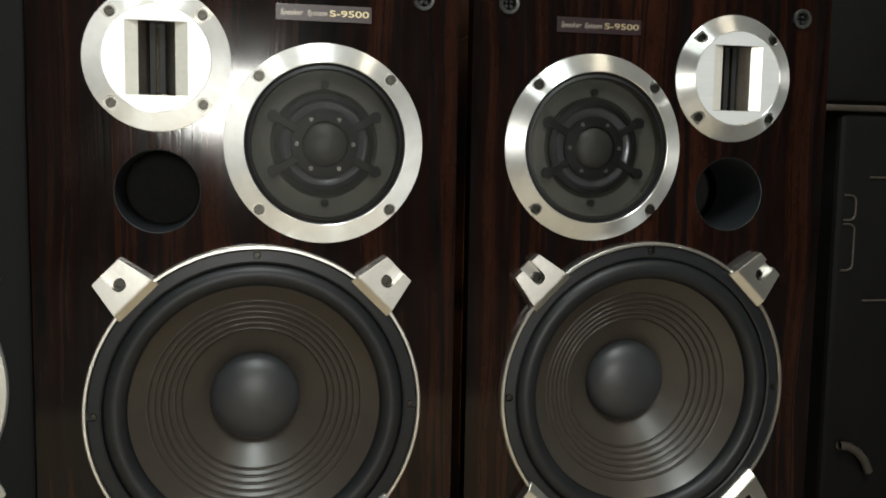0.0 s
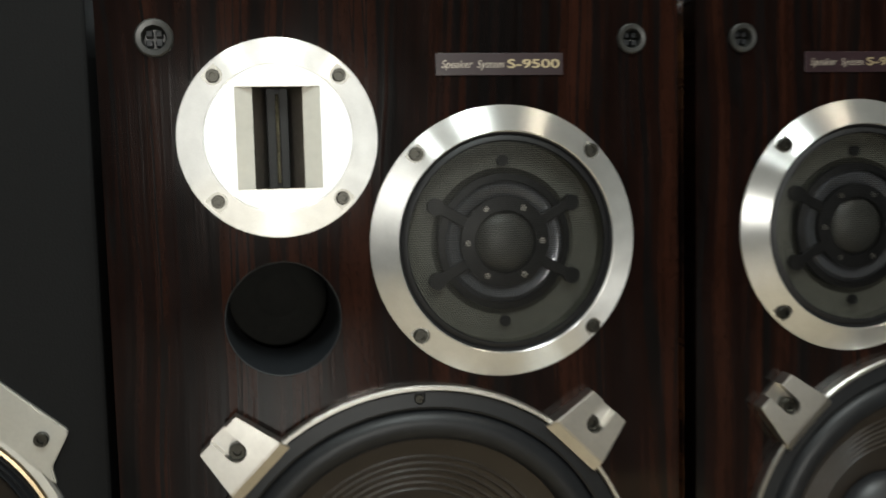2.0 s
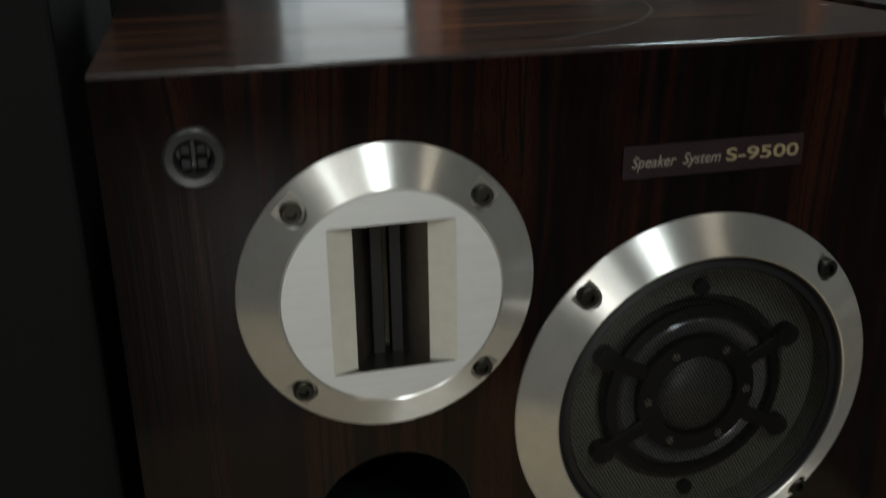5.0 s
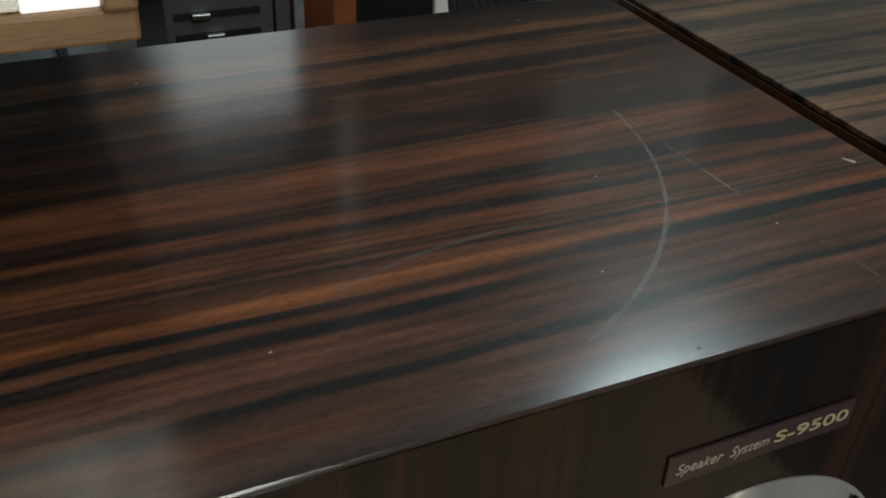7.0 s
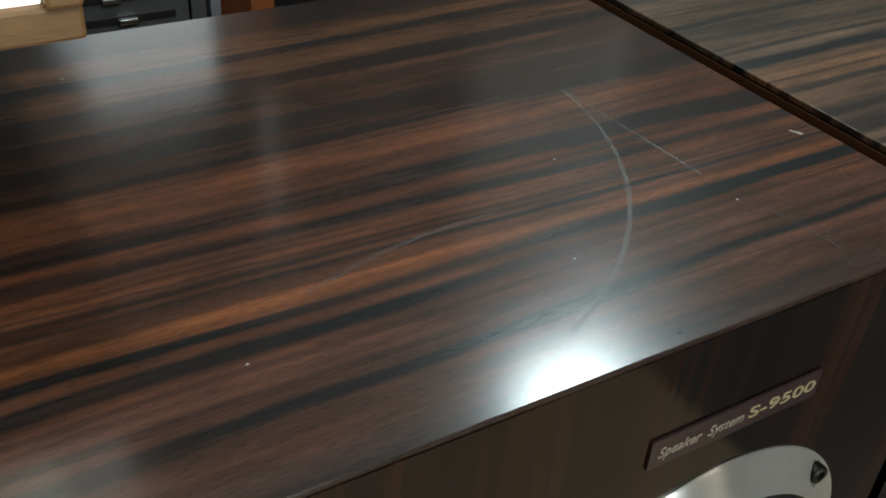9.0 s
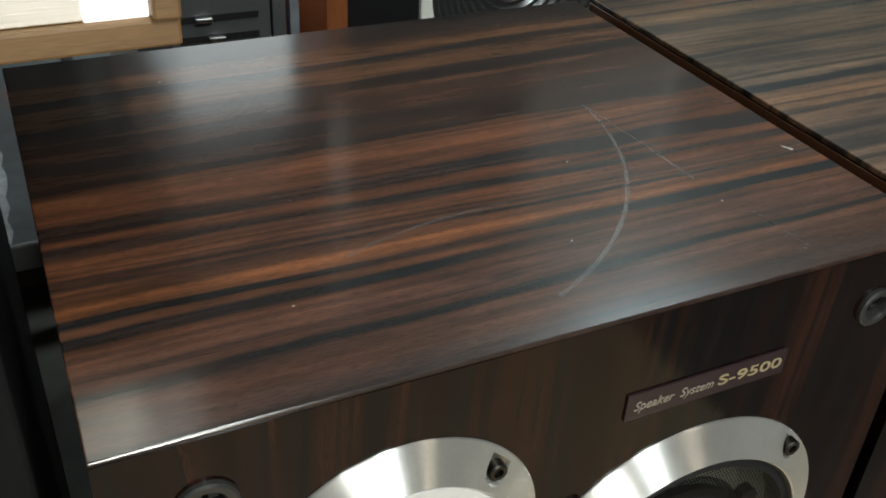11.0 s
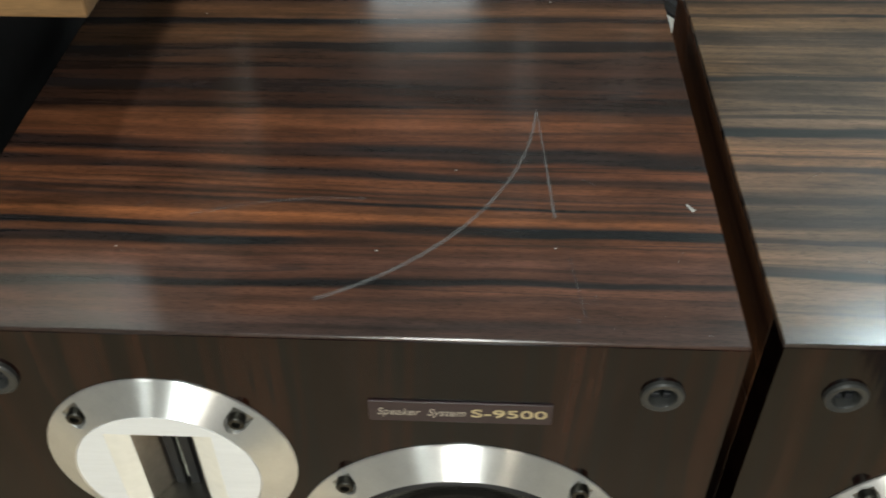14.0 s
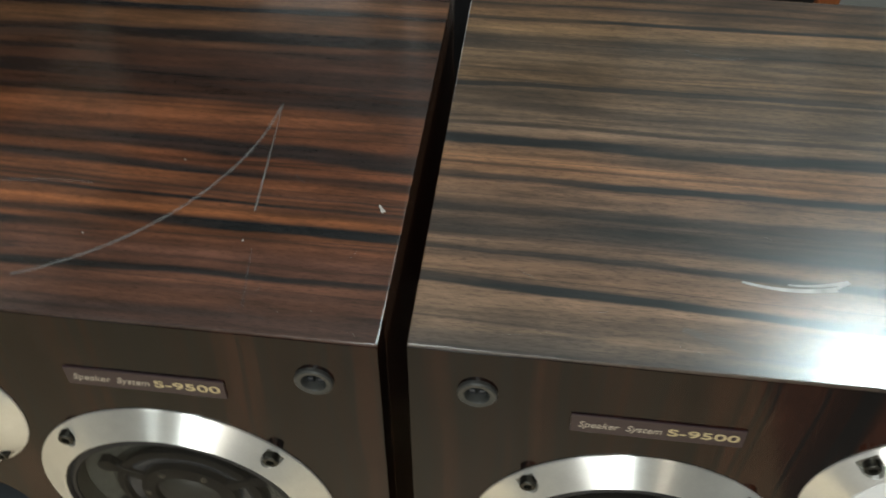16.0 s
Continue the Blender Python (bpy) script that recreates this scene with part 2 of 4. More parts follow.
EBONY = [(0.32, (0.016, 0.012, 0.011)), (0.41, (0.046, 0.025, 0.017)), (0.48, (0.112, 0.046, 0.022)), (0.53, (0.052, 0.028, 0.019)), (0.58, (0.156, 0.063, 0.028)), (0.66, (0.208, 0.086, 0.037))]
DARK = [(0.32, (0.004, 0.0026, 0.0024)), (0.46, (0.009, 0.0036, 0.0028)), (0.53, (0.019, 0.0066, 0.0040)), (0.68, (0.029, 0.0092, 0.0054))]
# figure of the two tops, from the front edge backwards; A's tones past 0.19 are darkened to paint in a dark reflection
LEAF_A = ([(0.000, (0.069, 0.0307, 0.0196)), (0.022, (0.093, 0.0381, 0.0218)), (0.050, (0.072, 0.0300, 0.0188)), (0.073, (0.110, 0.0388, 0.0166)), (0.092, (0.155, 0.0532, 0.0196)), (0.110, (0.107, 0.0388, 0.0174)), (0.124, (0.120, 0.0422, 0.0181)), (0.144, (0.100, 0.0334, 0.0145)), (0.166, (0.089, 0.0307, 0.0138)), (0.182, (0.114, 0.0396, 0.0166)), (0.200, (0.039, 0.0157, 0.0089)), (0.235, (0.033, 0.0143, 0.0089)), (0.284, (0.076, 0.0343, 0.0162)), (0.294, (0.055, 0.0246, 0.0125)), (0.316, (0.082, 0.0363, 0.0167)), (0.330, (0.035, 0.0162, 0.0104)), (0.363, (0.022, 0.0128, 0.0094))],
          [(0.033, 0.0050, 0.95, ""), (0.044, 0.0022, 0.55, ""), (0.080, 0.0052, 1.0, ""), (0.107, 0.0034, 0.95, ""), (0.113, 0.0016, 0.6, ""), (0.118, 0.0016, 0.7, ""), (0.123, 0.0015, 0.5, ""), (0.136, 0.0065, 0.92, ""), (0.154, 0.0100, 0.9, ""), (0.197, 0.0060, 0.55, ""), (0.219, 0.0090, 0.6, ""), (0.240, 0.0050, 0.45, ""), (0.259, 0.0150, 0.85, ""), (0.300, 0.0050, 0.95, ""), (0.338, 0.0090, 0.6, ""), (0.067, 0.0065, 1.0, "left"), (0.056, 0.0016, 0.5, "left"), (0.0815, 0.0095, 1.0, "right"), (0.068, 0.0020, 0.6, "right"), (0.022, 0.0022, 0.5, "right")],
          [(0.0, 0.0), (0.034, -0.008), (0.055, -0.004), (0.078, 0.002), (0.104, 0.012), (0.130, 0.014), (0.150, 0.007), (0.215, -0.004), (0.262, -0.018), (0.304, -0.008), (0.363, 0.0)])
LEAF_B = ([(0.000, (0.092, 0.0630, 0.0444)), (0.026, (0.134, 0.0826, 0.0513)), (0.060, (0.113, 0.0630, 0.0367)), (0.086, (0.095, 0.0567, 0.0367)), (0.122, (0.106, 0.0591, 0.0351)), (0.152, (0.152, 0.0741, 0.0359)), (0.185, (0.106, 0.0669, 0.0428)), (0.208, (0.102, 0.0636, 0.0385)), (0.246, (0.135, 0.0770, 0.0377)), (0.264, (0.102, 0.0636, 0.0363)), (0.300, (0.120, 0.0702, 0.0349)), (0.327, (0.132, 0.0702, 0.0327)), (0.363, (0.066, 0.0369, 0.0218))],
          [(0.016, 0.0052, 0.62, "right"), (0.050, 0.0063, 1.00, ""), (0.074, 0.0037, 0.88, ""), (0.094, 0.0126, 0.94, ""), (0.110, 0.0080, 0.81, ""), (0.137, 0.0057, 1.00, ""), (0.173, 0.0092, 1.00, ""), (0.190, 0.0032, 0.75, ""), (0.198, 0.0021, 0.50, ""), (0.232, 0.0046, 1.00, ""), (0.250, 0.0021, 0.50, ""), (0.284, 0.0149, 0.75, ""), (0.314, 0.0041, 1.00, ""), (0.335, 0.0030, 0.75, ""), (0.348, 0.0030, 0.75, "")],
          [(0.0, 0.0), (0.048, 0.020), (0.075, 0.006), (0.10, -0.003), (0.140, 0.0), (0.285, -0.010), (0.363, 0.0)])
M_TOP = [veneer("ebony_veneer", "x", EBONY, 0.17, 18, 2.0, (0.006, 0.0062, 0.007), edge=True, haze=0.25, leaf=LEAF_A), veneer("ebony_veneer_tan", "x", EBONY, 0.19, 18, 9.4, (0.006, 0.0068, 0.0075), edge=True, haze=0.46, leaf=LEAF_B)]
M_BAFFLE = [veneer("dark_veneer", "z", DARK, 0.09, 26, sd, (0.005, 0.004, 0.004), spec=0.25, relief=0.2) for sd in (4.0, 6.5)]
M_SHELF = veneer("shelf_veneer", "z", DARK, 0.3, 26, 1.5, (0.007, 0.005, 0.005))
M_SIDE = veneer("side_veneer", "z", EBONY, 0.22, 24, 3.5, (0.010, 0.008, 0.008))
M_BOARD = mat("fibreboard", (0.12, 0.07, 0.04), 0.7, 0, 0.2, 300)
M_ALU = brushed("turned_aluminium", (0.93, 0.93, 0.91), 0.34, 1.0)
M_PLATE = mat("satin_aluminium", (0.84, 0.85, 0.86), 0.42, 0.35, 0.05, 120, 0.05, 0.1, (1, 1, 25))
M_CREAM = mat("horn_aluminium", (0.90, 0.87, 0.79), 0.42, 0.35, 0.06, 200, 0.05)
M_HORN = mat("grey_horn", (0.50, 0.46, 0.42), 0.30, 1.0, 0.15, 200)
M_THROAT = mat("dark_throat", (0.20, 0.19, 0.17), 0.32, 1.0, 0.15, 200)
M_RIBBON = mat("ribbon_foil", (0.24, 0.23, 0.19), 0.3, 1.0, 0.15, 400)
M_CAST = mat("cast_aluminium", (0.66, 0.64, 0.60), 0.34, 1.0, 0.08, 250, 0.15)
M_BOLT = mat("dark_steel", (0.055, 0.053, 0.046), 0.38, 1.0, 0.25, 400)
M_POCKET = mat("pocket_floor", (0.34, 0.33, 0.30), 0.42, 1.0, 0.2, 300)
M_BLACK = mat("black_plastic", (0.010, 0.010, 0.011), 0.45, 0, 0.2, 250, 0.1, spec=0.35)
M_RUBBER = mat("black_rubber", (0.011, 0.0118, 0.0135), 0.42, 0, 0.2, 150, 0.06, spec=0.32)
M_CONE = mat("paper_cone", (0.040, 0.033, 0.027), 0.33, 0, 0.12, 500, 0.12)
M_GLOSS = mat("polished_cone", (0.16, 0.165, 0.175), 0.24, 0.85, 0.1, 300)
M_SOCKET = mat("socket_rim", (0.035, 0.035, 0.033), 0.34, 0.2, 0.2, 250, 0.1)
M_CAP = mat("dust_cap", (0.026, 0.027, 0.030), 0.42, 0, 0.12, 700, 0.08)
M_PORT = mat("port_tube", (0.015, 0.0175, 0.0205), 0.5, 0, 0.2, 120, 0.1)
M_WOOL = mat("wadding", (0.007, 0.0068, 0.005), 0.95, 0, 0.5, 160, 0.6)
M_BADGE = mat("badge", (0.024, 0.012, 0.015), 0.32, 0, 0.15, 300)
M_INK1 = mat("silver_ink", (0.42, 0.37, 0.31), 0.4, 0.45, 0.08, 500)
M_INK2 = mat("cream_ink", (0.52, 0.43, 0.26), 0.38, 0.5, 0.05, 500)
M_MIDPLATE = mat("mid_plate", (0.15, 0.15, 0.125), 0.55, 0.1, 0.15, 150)
M_GREYRING = mat("grey_ring", (0.16, 0.165, 0.18), 0.2, 0.4, 0.1, 150)
M_DOME = mat("dome", (0.085, 0.085, 0.078), 0.45, 0.4, 0.12, 500)
M_CHARCOAL = mat("charcoal_paint", (0.0085, 0.0085, 0.0088), 0.7, 0, 0.12, 500, 0.25, spec=0.15)
M_SILVER = mat("silver_paint", (0.52, 0.51, 0.47), 0.38, 0.7, 0.06, 300, 0.1)
M_GOLD = mat("gold_bead", (0.55, 0.42, 0.26), 0.35, 0.8, 0.1, 300)
M_OAK = mat("walnut_case", (0.21, 0.115, 0.045), 0.45, 0, 0.3, 90, 0.15, 0.1, (1, 12, 12))
M_ORANGE = mat("orange_wood", (0.24, 0.075, 0.025), 0.4, 0, 0.25, 80, 0.1, 0.1, (10, 10, 1))
M_FACE = mat("brushed_faceplate", (0.72, 0.69, 0.62), 0.35, 1.0, 0.12, 260, 0.1, 0.1, (0.08, 1, 6))
M_WHITE = mat("white_panel", (0.80, 0.80, 0.76), 0.5, 0, 0.04, 40)
M_EQ = mat("equaliser_grey", (0.115, 0.12, 0.125), 0.42, 0.4, 0.1, 200)
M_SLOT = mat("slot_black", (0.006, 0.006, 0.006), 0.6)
M_CHROME = mat("slider_cap", (0.72, 0.73, 0.74), 0.25, 1.0, 0.05)
M_RED = mat("red_plastic", (0.35, 0.012, 0.012), 0.4)
M_PALE = mat("pale_slab", (0.17, 0.18, 0.20), 0.3, 0, 0.45, 30)
M_SLAB = mat("grey_slab", (0.075, 0.08, 0.085), 0.4, 0, 0.4, 40, 0.2)
M_TAPE = mat("worn_tape", (0.26, 0.27, 0.285), 0.5, 0, 0.5, 120, 0.3)
M_PALEPANEL = mat("pale_panel", (0.80, 0.81, 0.81), 0.45, 0.0, 0.05, 60)
M_CLOTH = mat("grey_cloth", (0.07, 0.07, 0.068), 0.9, 0, 0.15, 600, 0.3)
M_CLOTH2 = mat("light_cloth", (0.30, 0.32, 0.31), 0.9, 0, 0.15, 600, 0.3)
M_PLY = mat("plywood", (0.45, 0.345, 0.22), 0.5, 0, 0.2, 40, 0.1, 0.1, (1, 8, 1))
M_WALL2 = mat("pale_wall_paint", (0.24, 0.245, 0.24), 0.8, 0, 0.06, 30, 0.1)
M_WALL = mat("wall_paint", (0.10, 0.09, 0.08), 0.8, 0, 0.06, 30, 0.1)
M_CEIL = mat("ceiling_board", (0.72, 0.71, 0.68), 0.85, 0, 0.05, 60, 0.2)
M_FLOOR = mat("floor_vinyl", (0.10, 0.09, 0.08), 0.45, 0, 0.25, 25, 0.05)
M_LEATHER = mat("black_case", (0.0045, 0.0042, 0.0040), 0.55, 0, 0.25, 220, 0.3, spec=0.12)
M_EDGE = mat("case_edge", (0.055, 0.045, 0.036), 0.45, 0.3, 0.2, 200)


def glow(name, color, strength):
    m = bpy.data.materials.new(name)
    m.use_nodes = True
    b = m.node_tree.nodes["Principled BSDF"]
    b.inputs["Base Color"].default_value = (0.8, 0.8, 0.8, 1)
    b.inputs["Emission Color"].default_value = (*color, 1)
    b.inputs["Emission Strength"].default_value = strength
    return m


def grille_material(pitch, fill):
    """Perforated sheet: round holes in staggered rows."""
    m = bpy.data.materials.new("perforated_sheet")
    m.use_nodes = True
    nt = m.node_tree
    N, L = nt.nodes.new, nt.links.new
    b = nt.nodes["Principled BSDF"]
    b.inputs["Base Color"].default_value = (0.020, 0.020, 0.019, 1)
    b.inputs["Metallic"].default_value, b.inputs["Roughness"].default_value = 1.0, 0.42
    tc, sx = N("ShaderNodeTexCoord"), N("ShaderNodeSeparateXYZ")
    L(tc.outputs["Object"], sx.inputs[0])

    def mm(op, p, q=0.0):
        n = N("ShaderNodeMath")
        n.operation = op
        for k, v in ((0, p), (1, q)):
            if isinstance(v, (int, float)):
                n.inputs[k].default_value = v
            else:
                L(v, n.inputs[k])
        return n.outputs[0]

    v = mm("DIVIDE", sx.outputs["Z"], pitch * 0.866)
    row = mm("FLOOR", v)
    odd = mm("MULTIPLY", mm("FLOORED_MODULO", row, 2.0), 0.5)
    u = mm("ADD", mm("DIVIDE", sx.outputs["X"], pitch), odd)
    du = mm("SUBTRACT", mm("FRACT", u), 0.5)
    dv = mm("MULTIPLY", mm("SUBTRACT", mm("FRACT", v), 0.5), 0.866)
    d2 = mm("ADD", mm("MULTIPLY", du, du), mm("MULTIPLY", dv, dv))
    hole = mm("LESS_THAN", d2, fill * fill)
    tr, ms = N("ShaderNodeBsdfTransparent"), N("ShaderNodeMixShader")
    L(hole, ms.inputs[0])
    L(b.outputs[0], ms.inputs[1])
    L(tr.outputs[0], ms.inputs[2])
    L(ms.outputs[0], nt.nodes["Material Output"].inputs["Surface"])
    return m


# white end plate of the receiver, with mild emission
M_PLATEGLOW = glow("end_plate_glow", (1.0, 0.98, 0.92), 0.75)
# emission added to the pale panel, so that its reflection comes out bright
M_PANELGLOW = glow("pale_panel_glow", (0.86, 0.97, 1.0), 1.15)
M_AMBER = glow("amber_indicator", (1.0, 0.42, 0.28), 1.6)
M_GRILLE = grille_material(0.0019, 0.385)


def haze_material(name, alpha, color=(0.15, 0.145, 0.14), rough=0.48):
    m = mat(name, color, rough, 0, 0.1, 300, spec=1.0)
    nt = m.node_tree
    b = nt.nodes["Principled BSDF"]
    n = nt.nodes.new("ShaderNodeTexNoise")
    n.inputs["Scale"].default_value, n.inputs["Detail"].default_value = 90, 4
    tc = nt.nodes.new("ShaderNodeTexCoord")
    nt.links.new(tc.outputs["Object"], n.inputs["Vector"])
    mr = nt.nodes.new("ShaderNodeMapRange")
    mr.inputs["From Min"].default_value, mr.inputs["From Max"].default_value = 0.35, 0.7
    mr.inputs["To Min"].default_value, mr.inputs["To Max"].default_value = alpha * 0.45, alpha
    nt.links.new(n.outputs["Fac"], mr.inputs["Value"])
    nt.links.new(mr.outputs["Result"], b.inputs["Alpha"])
    return m


M_SCRATCH = haze_material("scuffed_lacquer", 0.30, (0.085, 0.083, 0.080), 0.45)
M_ARC = haze_material("deep_scuff", 0.46, (0.145, 0.144, 0.142), 0.44)
M_SCUFF = haze_material("worn_lacquer", 0.8, (0.52, 0.50, 0.48))


# ---- mesh helpers ----
def finish(me, angle=15):
    for p in me.polygons:
        p.use_smooth = True
    me.set_sharp_from_angle(angle=radians(angle))
    return me


def lathe(profile, seg=64, angle=35, closed=False):
    """A turned mesh about the y axis from (radius, y) pairs, front towards -y."""
    vs, fs, rings = [], [], []
    for r, y in profile:
        if r < 1e-6:
            rings.append([len(vs)] * seg)
            vs.append((0, y, 0))
        else:
            rings.append(list(range(len(vs), len(vs) + seg)))
            vs += [(r * math.cos(2 * math.pi * k / seg), y, r * math.sin(2 * math.pi * k / seg)) for k in range(seg)]
    pairs = list(zip(rings, rings[1:])) + ([(rings[-1], rings[0])] if closed else [])
    for p, q in pairs:
        for k in range(seg):
            j = (k + 1) % seg
            f = [p[k], p[j], q[j], q[k]]
            f = [v for i, v in enumerate(f) if v not in f[:i]]
            if len(f) > 2:
                fs.append(f)
    me = bpy.data.meshes.new("turned")
    me.from_pydata(vs, [], fs)
    bm = bmesh.new()
    bm.from_mesh(me)
    bmesh.ops.recalc_face_normals(bm, faces=bm.faces)
    bm.to_mesh(me)
    bm.free()
    return finish(me, angle)


def box(x0, x1, y0, y1, z0, z1, bevel=0.0, seg=2):
    bm = bmesh.new()
    bmesh.ops.create_cube(bm, size=1)
    for v in bm.verts:
        v.co = (x0 + (v.co.x + 0.5) * (x1 - x0), y0 + (v.co.y + 0.5) * (y1 - y0), z0 + (v.co.z + 0.5) * (z1 - z0))
    if bevel:
        bmesh.ops.bevel(bm, geom=bm.edges[:], offset=bevel, segments=seg, affect="EDGES", profile=0.5)
    me = bpy.data.meshes.new("box")
    bm.to_mesh(me)
    bm.free()
    return finish(me)


def prism(outline, y0, y1, bevel=0.0):
    """An outline in x and z, drawn out from y0 to y1."""
    bm = bmesh.new()
    lo = [bm.verts.new((x, y0, z)) for x, z in outline]
    hi = [bm.verts.new((x, y1, z)) for x, z in outline]
    n = len(outline)
    bm.faces.new(lo)
    bm.faces.new(hi[::-1])
    for k in range(n):
        bm.faces.new((lo[k], hi[k], hi[(k + 1) % n], lo[(k + 1) % n]))
    bmesh.ops.recalc_face_normals(bm, faces=bm.faces)
    if bevel:
        bmesh.ops.bevel(bm, geom=bm.edges[:], offset=bevel, segments=2, affect="EDGES")
    me = bpy.data.meshes.new("prism")
    bm.to_mesh(me)
    bm.free()
    return finish(me)


def moved(me, m):
    out = me.copy()
    out.transform(m)
    return out


def cylinder(r, y0, y1, x=0, z=0, seg=64):
    return moved(lathe([(0, y0), (r, y0), (r, y1), (0, y1)], seg), pose(x, 0, z))


def carve(me, cutters):
    """The mesh with the cutters taken away."""
    ob = new("carved", me)
    tools = []
    for c in cutters:
        t = new("cutter", c)
        tools.append(t)
        md = ob.modifiers.new("cut", "BOOLEAN")
        md.operation, md.solver, md.object = "DIFFERENCE", "EXACT", t
    out = bpy.data.meshes.new_from_object(ob.evaluated_get(bpy.context.evaluated_depsgraph_get()))
    for o in (ob, *tools):
        bpy.data.objects.remove(o)
    return finish(out)


def merged(*meshes):
    bm = bmesh.new()
    for me in meshes:
        bm.from_mesh(me)
    out = bpy.data.meshes.new("merged")
    bm.to_mesh(out)
    bm.free()
    return finish(out)


def part(name, me, material, parent, label="", at=(0, 0, 0), turn=(0, 0, 0)):
    if not me.materials:
        me.materials.append(material)
    ob = new(name, me)
    ob.parent = parent
    ob.matrix_basis = pose(*at, *turn)
    return tagged(ob, label) if label else ob


def thing(name, at, label, category, group="", kind="", rz=0):
    ob = new(name)
    ob.empty_display_size = 0.05
    ob.matrix_basis = pose(*at, 0, 0, rz)
    return tagged(ob, label, category, group, kind)


def solid(name, me, material, label, category="", kind="", group="", at=(0, 0, 0)):
    me.materials.append(material)
    ob = new(name, me)
    ob.location = at
    return tagged(ob, label, category, group, kind)


def lettering(text, width, height, shear=0.0, bold=0.0):
    """Flat letters on the front of a badge, lower left corner at the origin, of that width and height."""
    cu = bpy.data.curves.new("text", "FONT")
    cu.body, cu.size, cu.shear, cu.extrude, cu.offset = text, 1.0, shear, 0.02, bold
    ob = new("text", cu)
    me = bpy.data.meshes.new_from_object(ob.evaluated_get(bpy.context.evaluated_depsgraph_get()))
    bpy.data.objects.remove(ob)
    xs, ys = [v.co.x for v in me.vertices], [v.co.y for v in me.vertices]
    sx_, sy_ = width / (max(xs) - min(xs)), height / (max(ys) - min(ys))
    x0, y0 = min(xs), min(ys)
    for v in me.vertices:
        v.co = ((v.co.x - x0) * sx_, -v.co.z * 0.008 - 0.0002, (v.co.y - y0) * sy_)
    return me


# ---- the place ----
BOARD = 0.0128                       # thickness of the boards that the pair stands on
X0, X1, Y0, Y1 = -2.6, 3.4, -3.5, 3.9


def wall(name, x0, x1, y0, y1, paint, label):
    return solid(name, box(x0, x1, y0, y1, 0, CEIL), paint, label, "wall", "structure")


solid("floor", box(X0 - 0.1, X1 + 0.1, Y0 - 0.1, Y1 + 0.1, -0.1, 0), M_FLOOR, "dark vinyl shop floor", "floor", "structure")
solid("ceiling", box(X0 - 0.1, X1 + 0.1, Y0 - 0.1, Y1 + 0.1, CEIL, CEIL + 0.1), M_CEIL, "off-white ceiling boards", "ceiling", "structure")
# unseen board, laid and sized for the tan reflected in baffles and rings
solid("floor_board", box(-1.1, 0.85, -0.95, -0.06, 0.0005, 0.0125, 0.002), M_PLY, "unseen tan board before the loudspeakers, added for its reflection", "board")
solid("floor_board", box(-0.02, 0.93, -0.055, 0.45, 0.0005, BOARD - 0.0002, 0.002), M_PLY, "tan plywood board under the pair of loudspeakers", "board")
wall("wall_north", X0 - 0.1, X1 + 0.1, Y1, Y1 + 0.1, M_WALL2, "grey painted shop wall")
wall("wall_south", X0 - 0.1, X1 + 0.1, Y0 - 0.1, Y0, M_WALL, "dark painted shop wall")
wall("wall_west", X0 - 0.1, X0, Y0, Y1, M_WALL, "dark painted shop wall")
wall("wall_east", X1, X1 + 0.1, Y0, Y1, M_WALL2, "grey painted shop wall")

# ---- small shared meshes ----
ME_BOLT = lathe([(0, 0.004), (0.0046, 0.004), (0.0046, -0.0030), (0.0040, -0.0036), (0.0024, -0.0036), (0.0022, -0.0012), (0, -0.0012)], 20)
ME_BOLT.materials.append(M_BOLT)


def bolt(parent, x, y, z, s=1.0):
    ob = part("bolt", ME_BOLT, M_BOLT, parent, "", (x, y, z))
    ob.scale = (s, s, s)
    return ob


def notch(x, z, ang, r=0.0066, length=0.03, floor_y=-0.0026):
    """A round-bottomed pocket at x, z that opens outwards along the angle."""
    pts = [(r * math.cos(math.pi / 2 + math.pi * k / 12), r * math.sin(math.pi / 2 + math.pi * k / 12)) for k in range(13)]
    pts = pts + [(length, -r), (length, r)]
    return moved(prism(pts, -0.05, floor_y), Matrix.Translation((x, 0, z)) @ pose(0, 0, 0, 0, -math.degrees(ang), 0))


DIAG = [math.pi / 4 + k * math.pi / 2 for k in range(4)]
MID_R, TW_R = 0.0935, 0.0610


def turned_ring(r_out, r_in, y_out, y_in, back, screws):
    ring = lathe([(r_out, back), (r_out, y_out), (r_out - 0.0006, y_out - 0.0006), (r_in + 0.0008, y_in), (r_in, y_in + 0.0006), (r_in, back)], 128, 25, True)
    me = carve(ring, [notch(screws * math.cos(a), screws * math.sin(a), a) for a in DIAG])
    me.materials.clear()
    me.materials.append(M_ALU)
    me.materials.append(M_POCKET)
    for p in me.polygons:
        p.material_index = 1 if abs(p.center.y + 0.0026) < 0.0002 and p.normal.y < -0.9 else 0
    return me


ME_MIDRING = turned_ring(0.1008, 0.0810, -0.0008, -0.0112, 0.001, MID_R)
ME_TWRING = turned_ring(0.0699, 0.0510, -0.0008, -0.0108, 0.001, TW_R)
ME_MIDLIP = lathe([(0.0812, -0.0100), (0.0800, -0.0098), (0.0788, -0.0078), (0.0770, -0.0088), (0.0748, -0.0092), (0.0740, -0.0080)], 96)
ME_GRILLE = lathe([(0, -0.0114), (0.03, -0.0113), (0.05, -0.0110), (0.062, -0.0105), (0.070, -0.0096), (0.0742, -0.0084)], 96)
ME_MIDPLATE = lathe([(0.0741, -0.0078), (0.0741, 0.005), (0.055, 0.005), (0.050, 0.012), (0.0, 0.016)], 96)


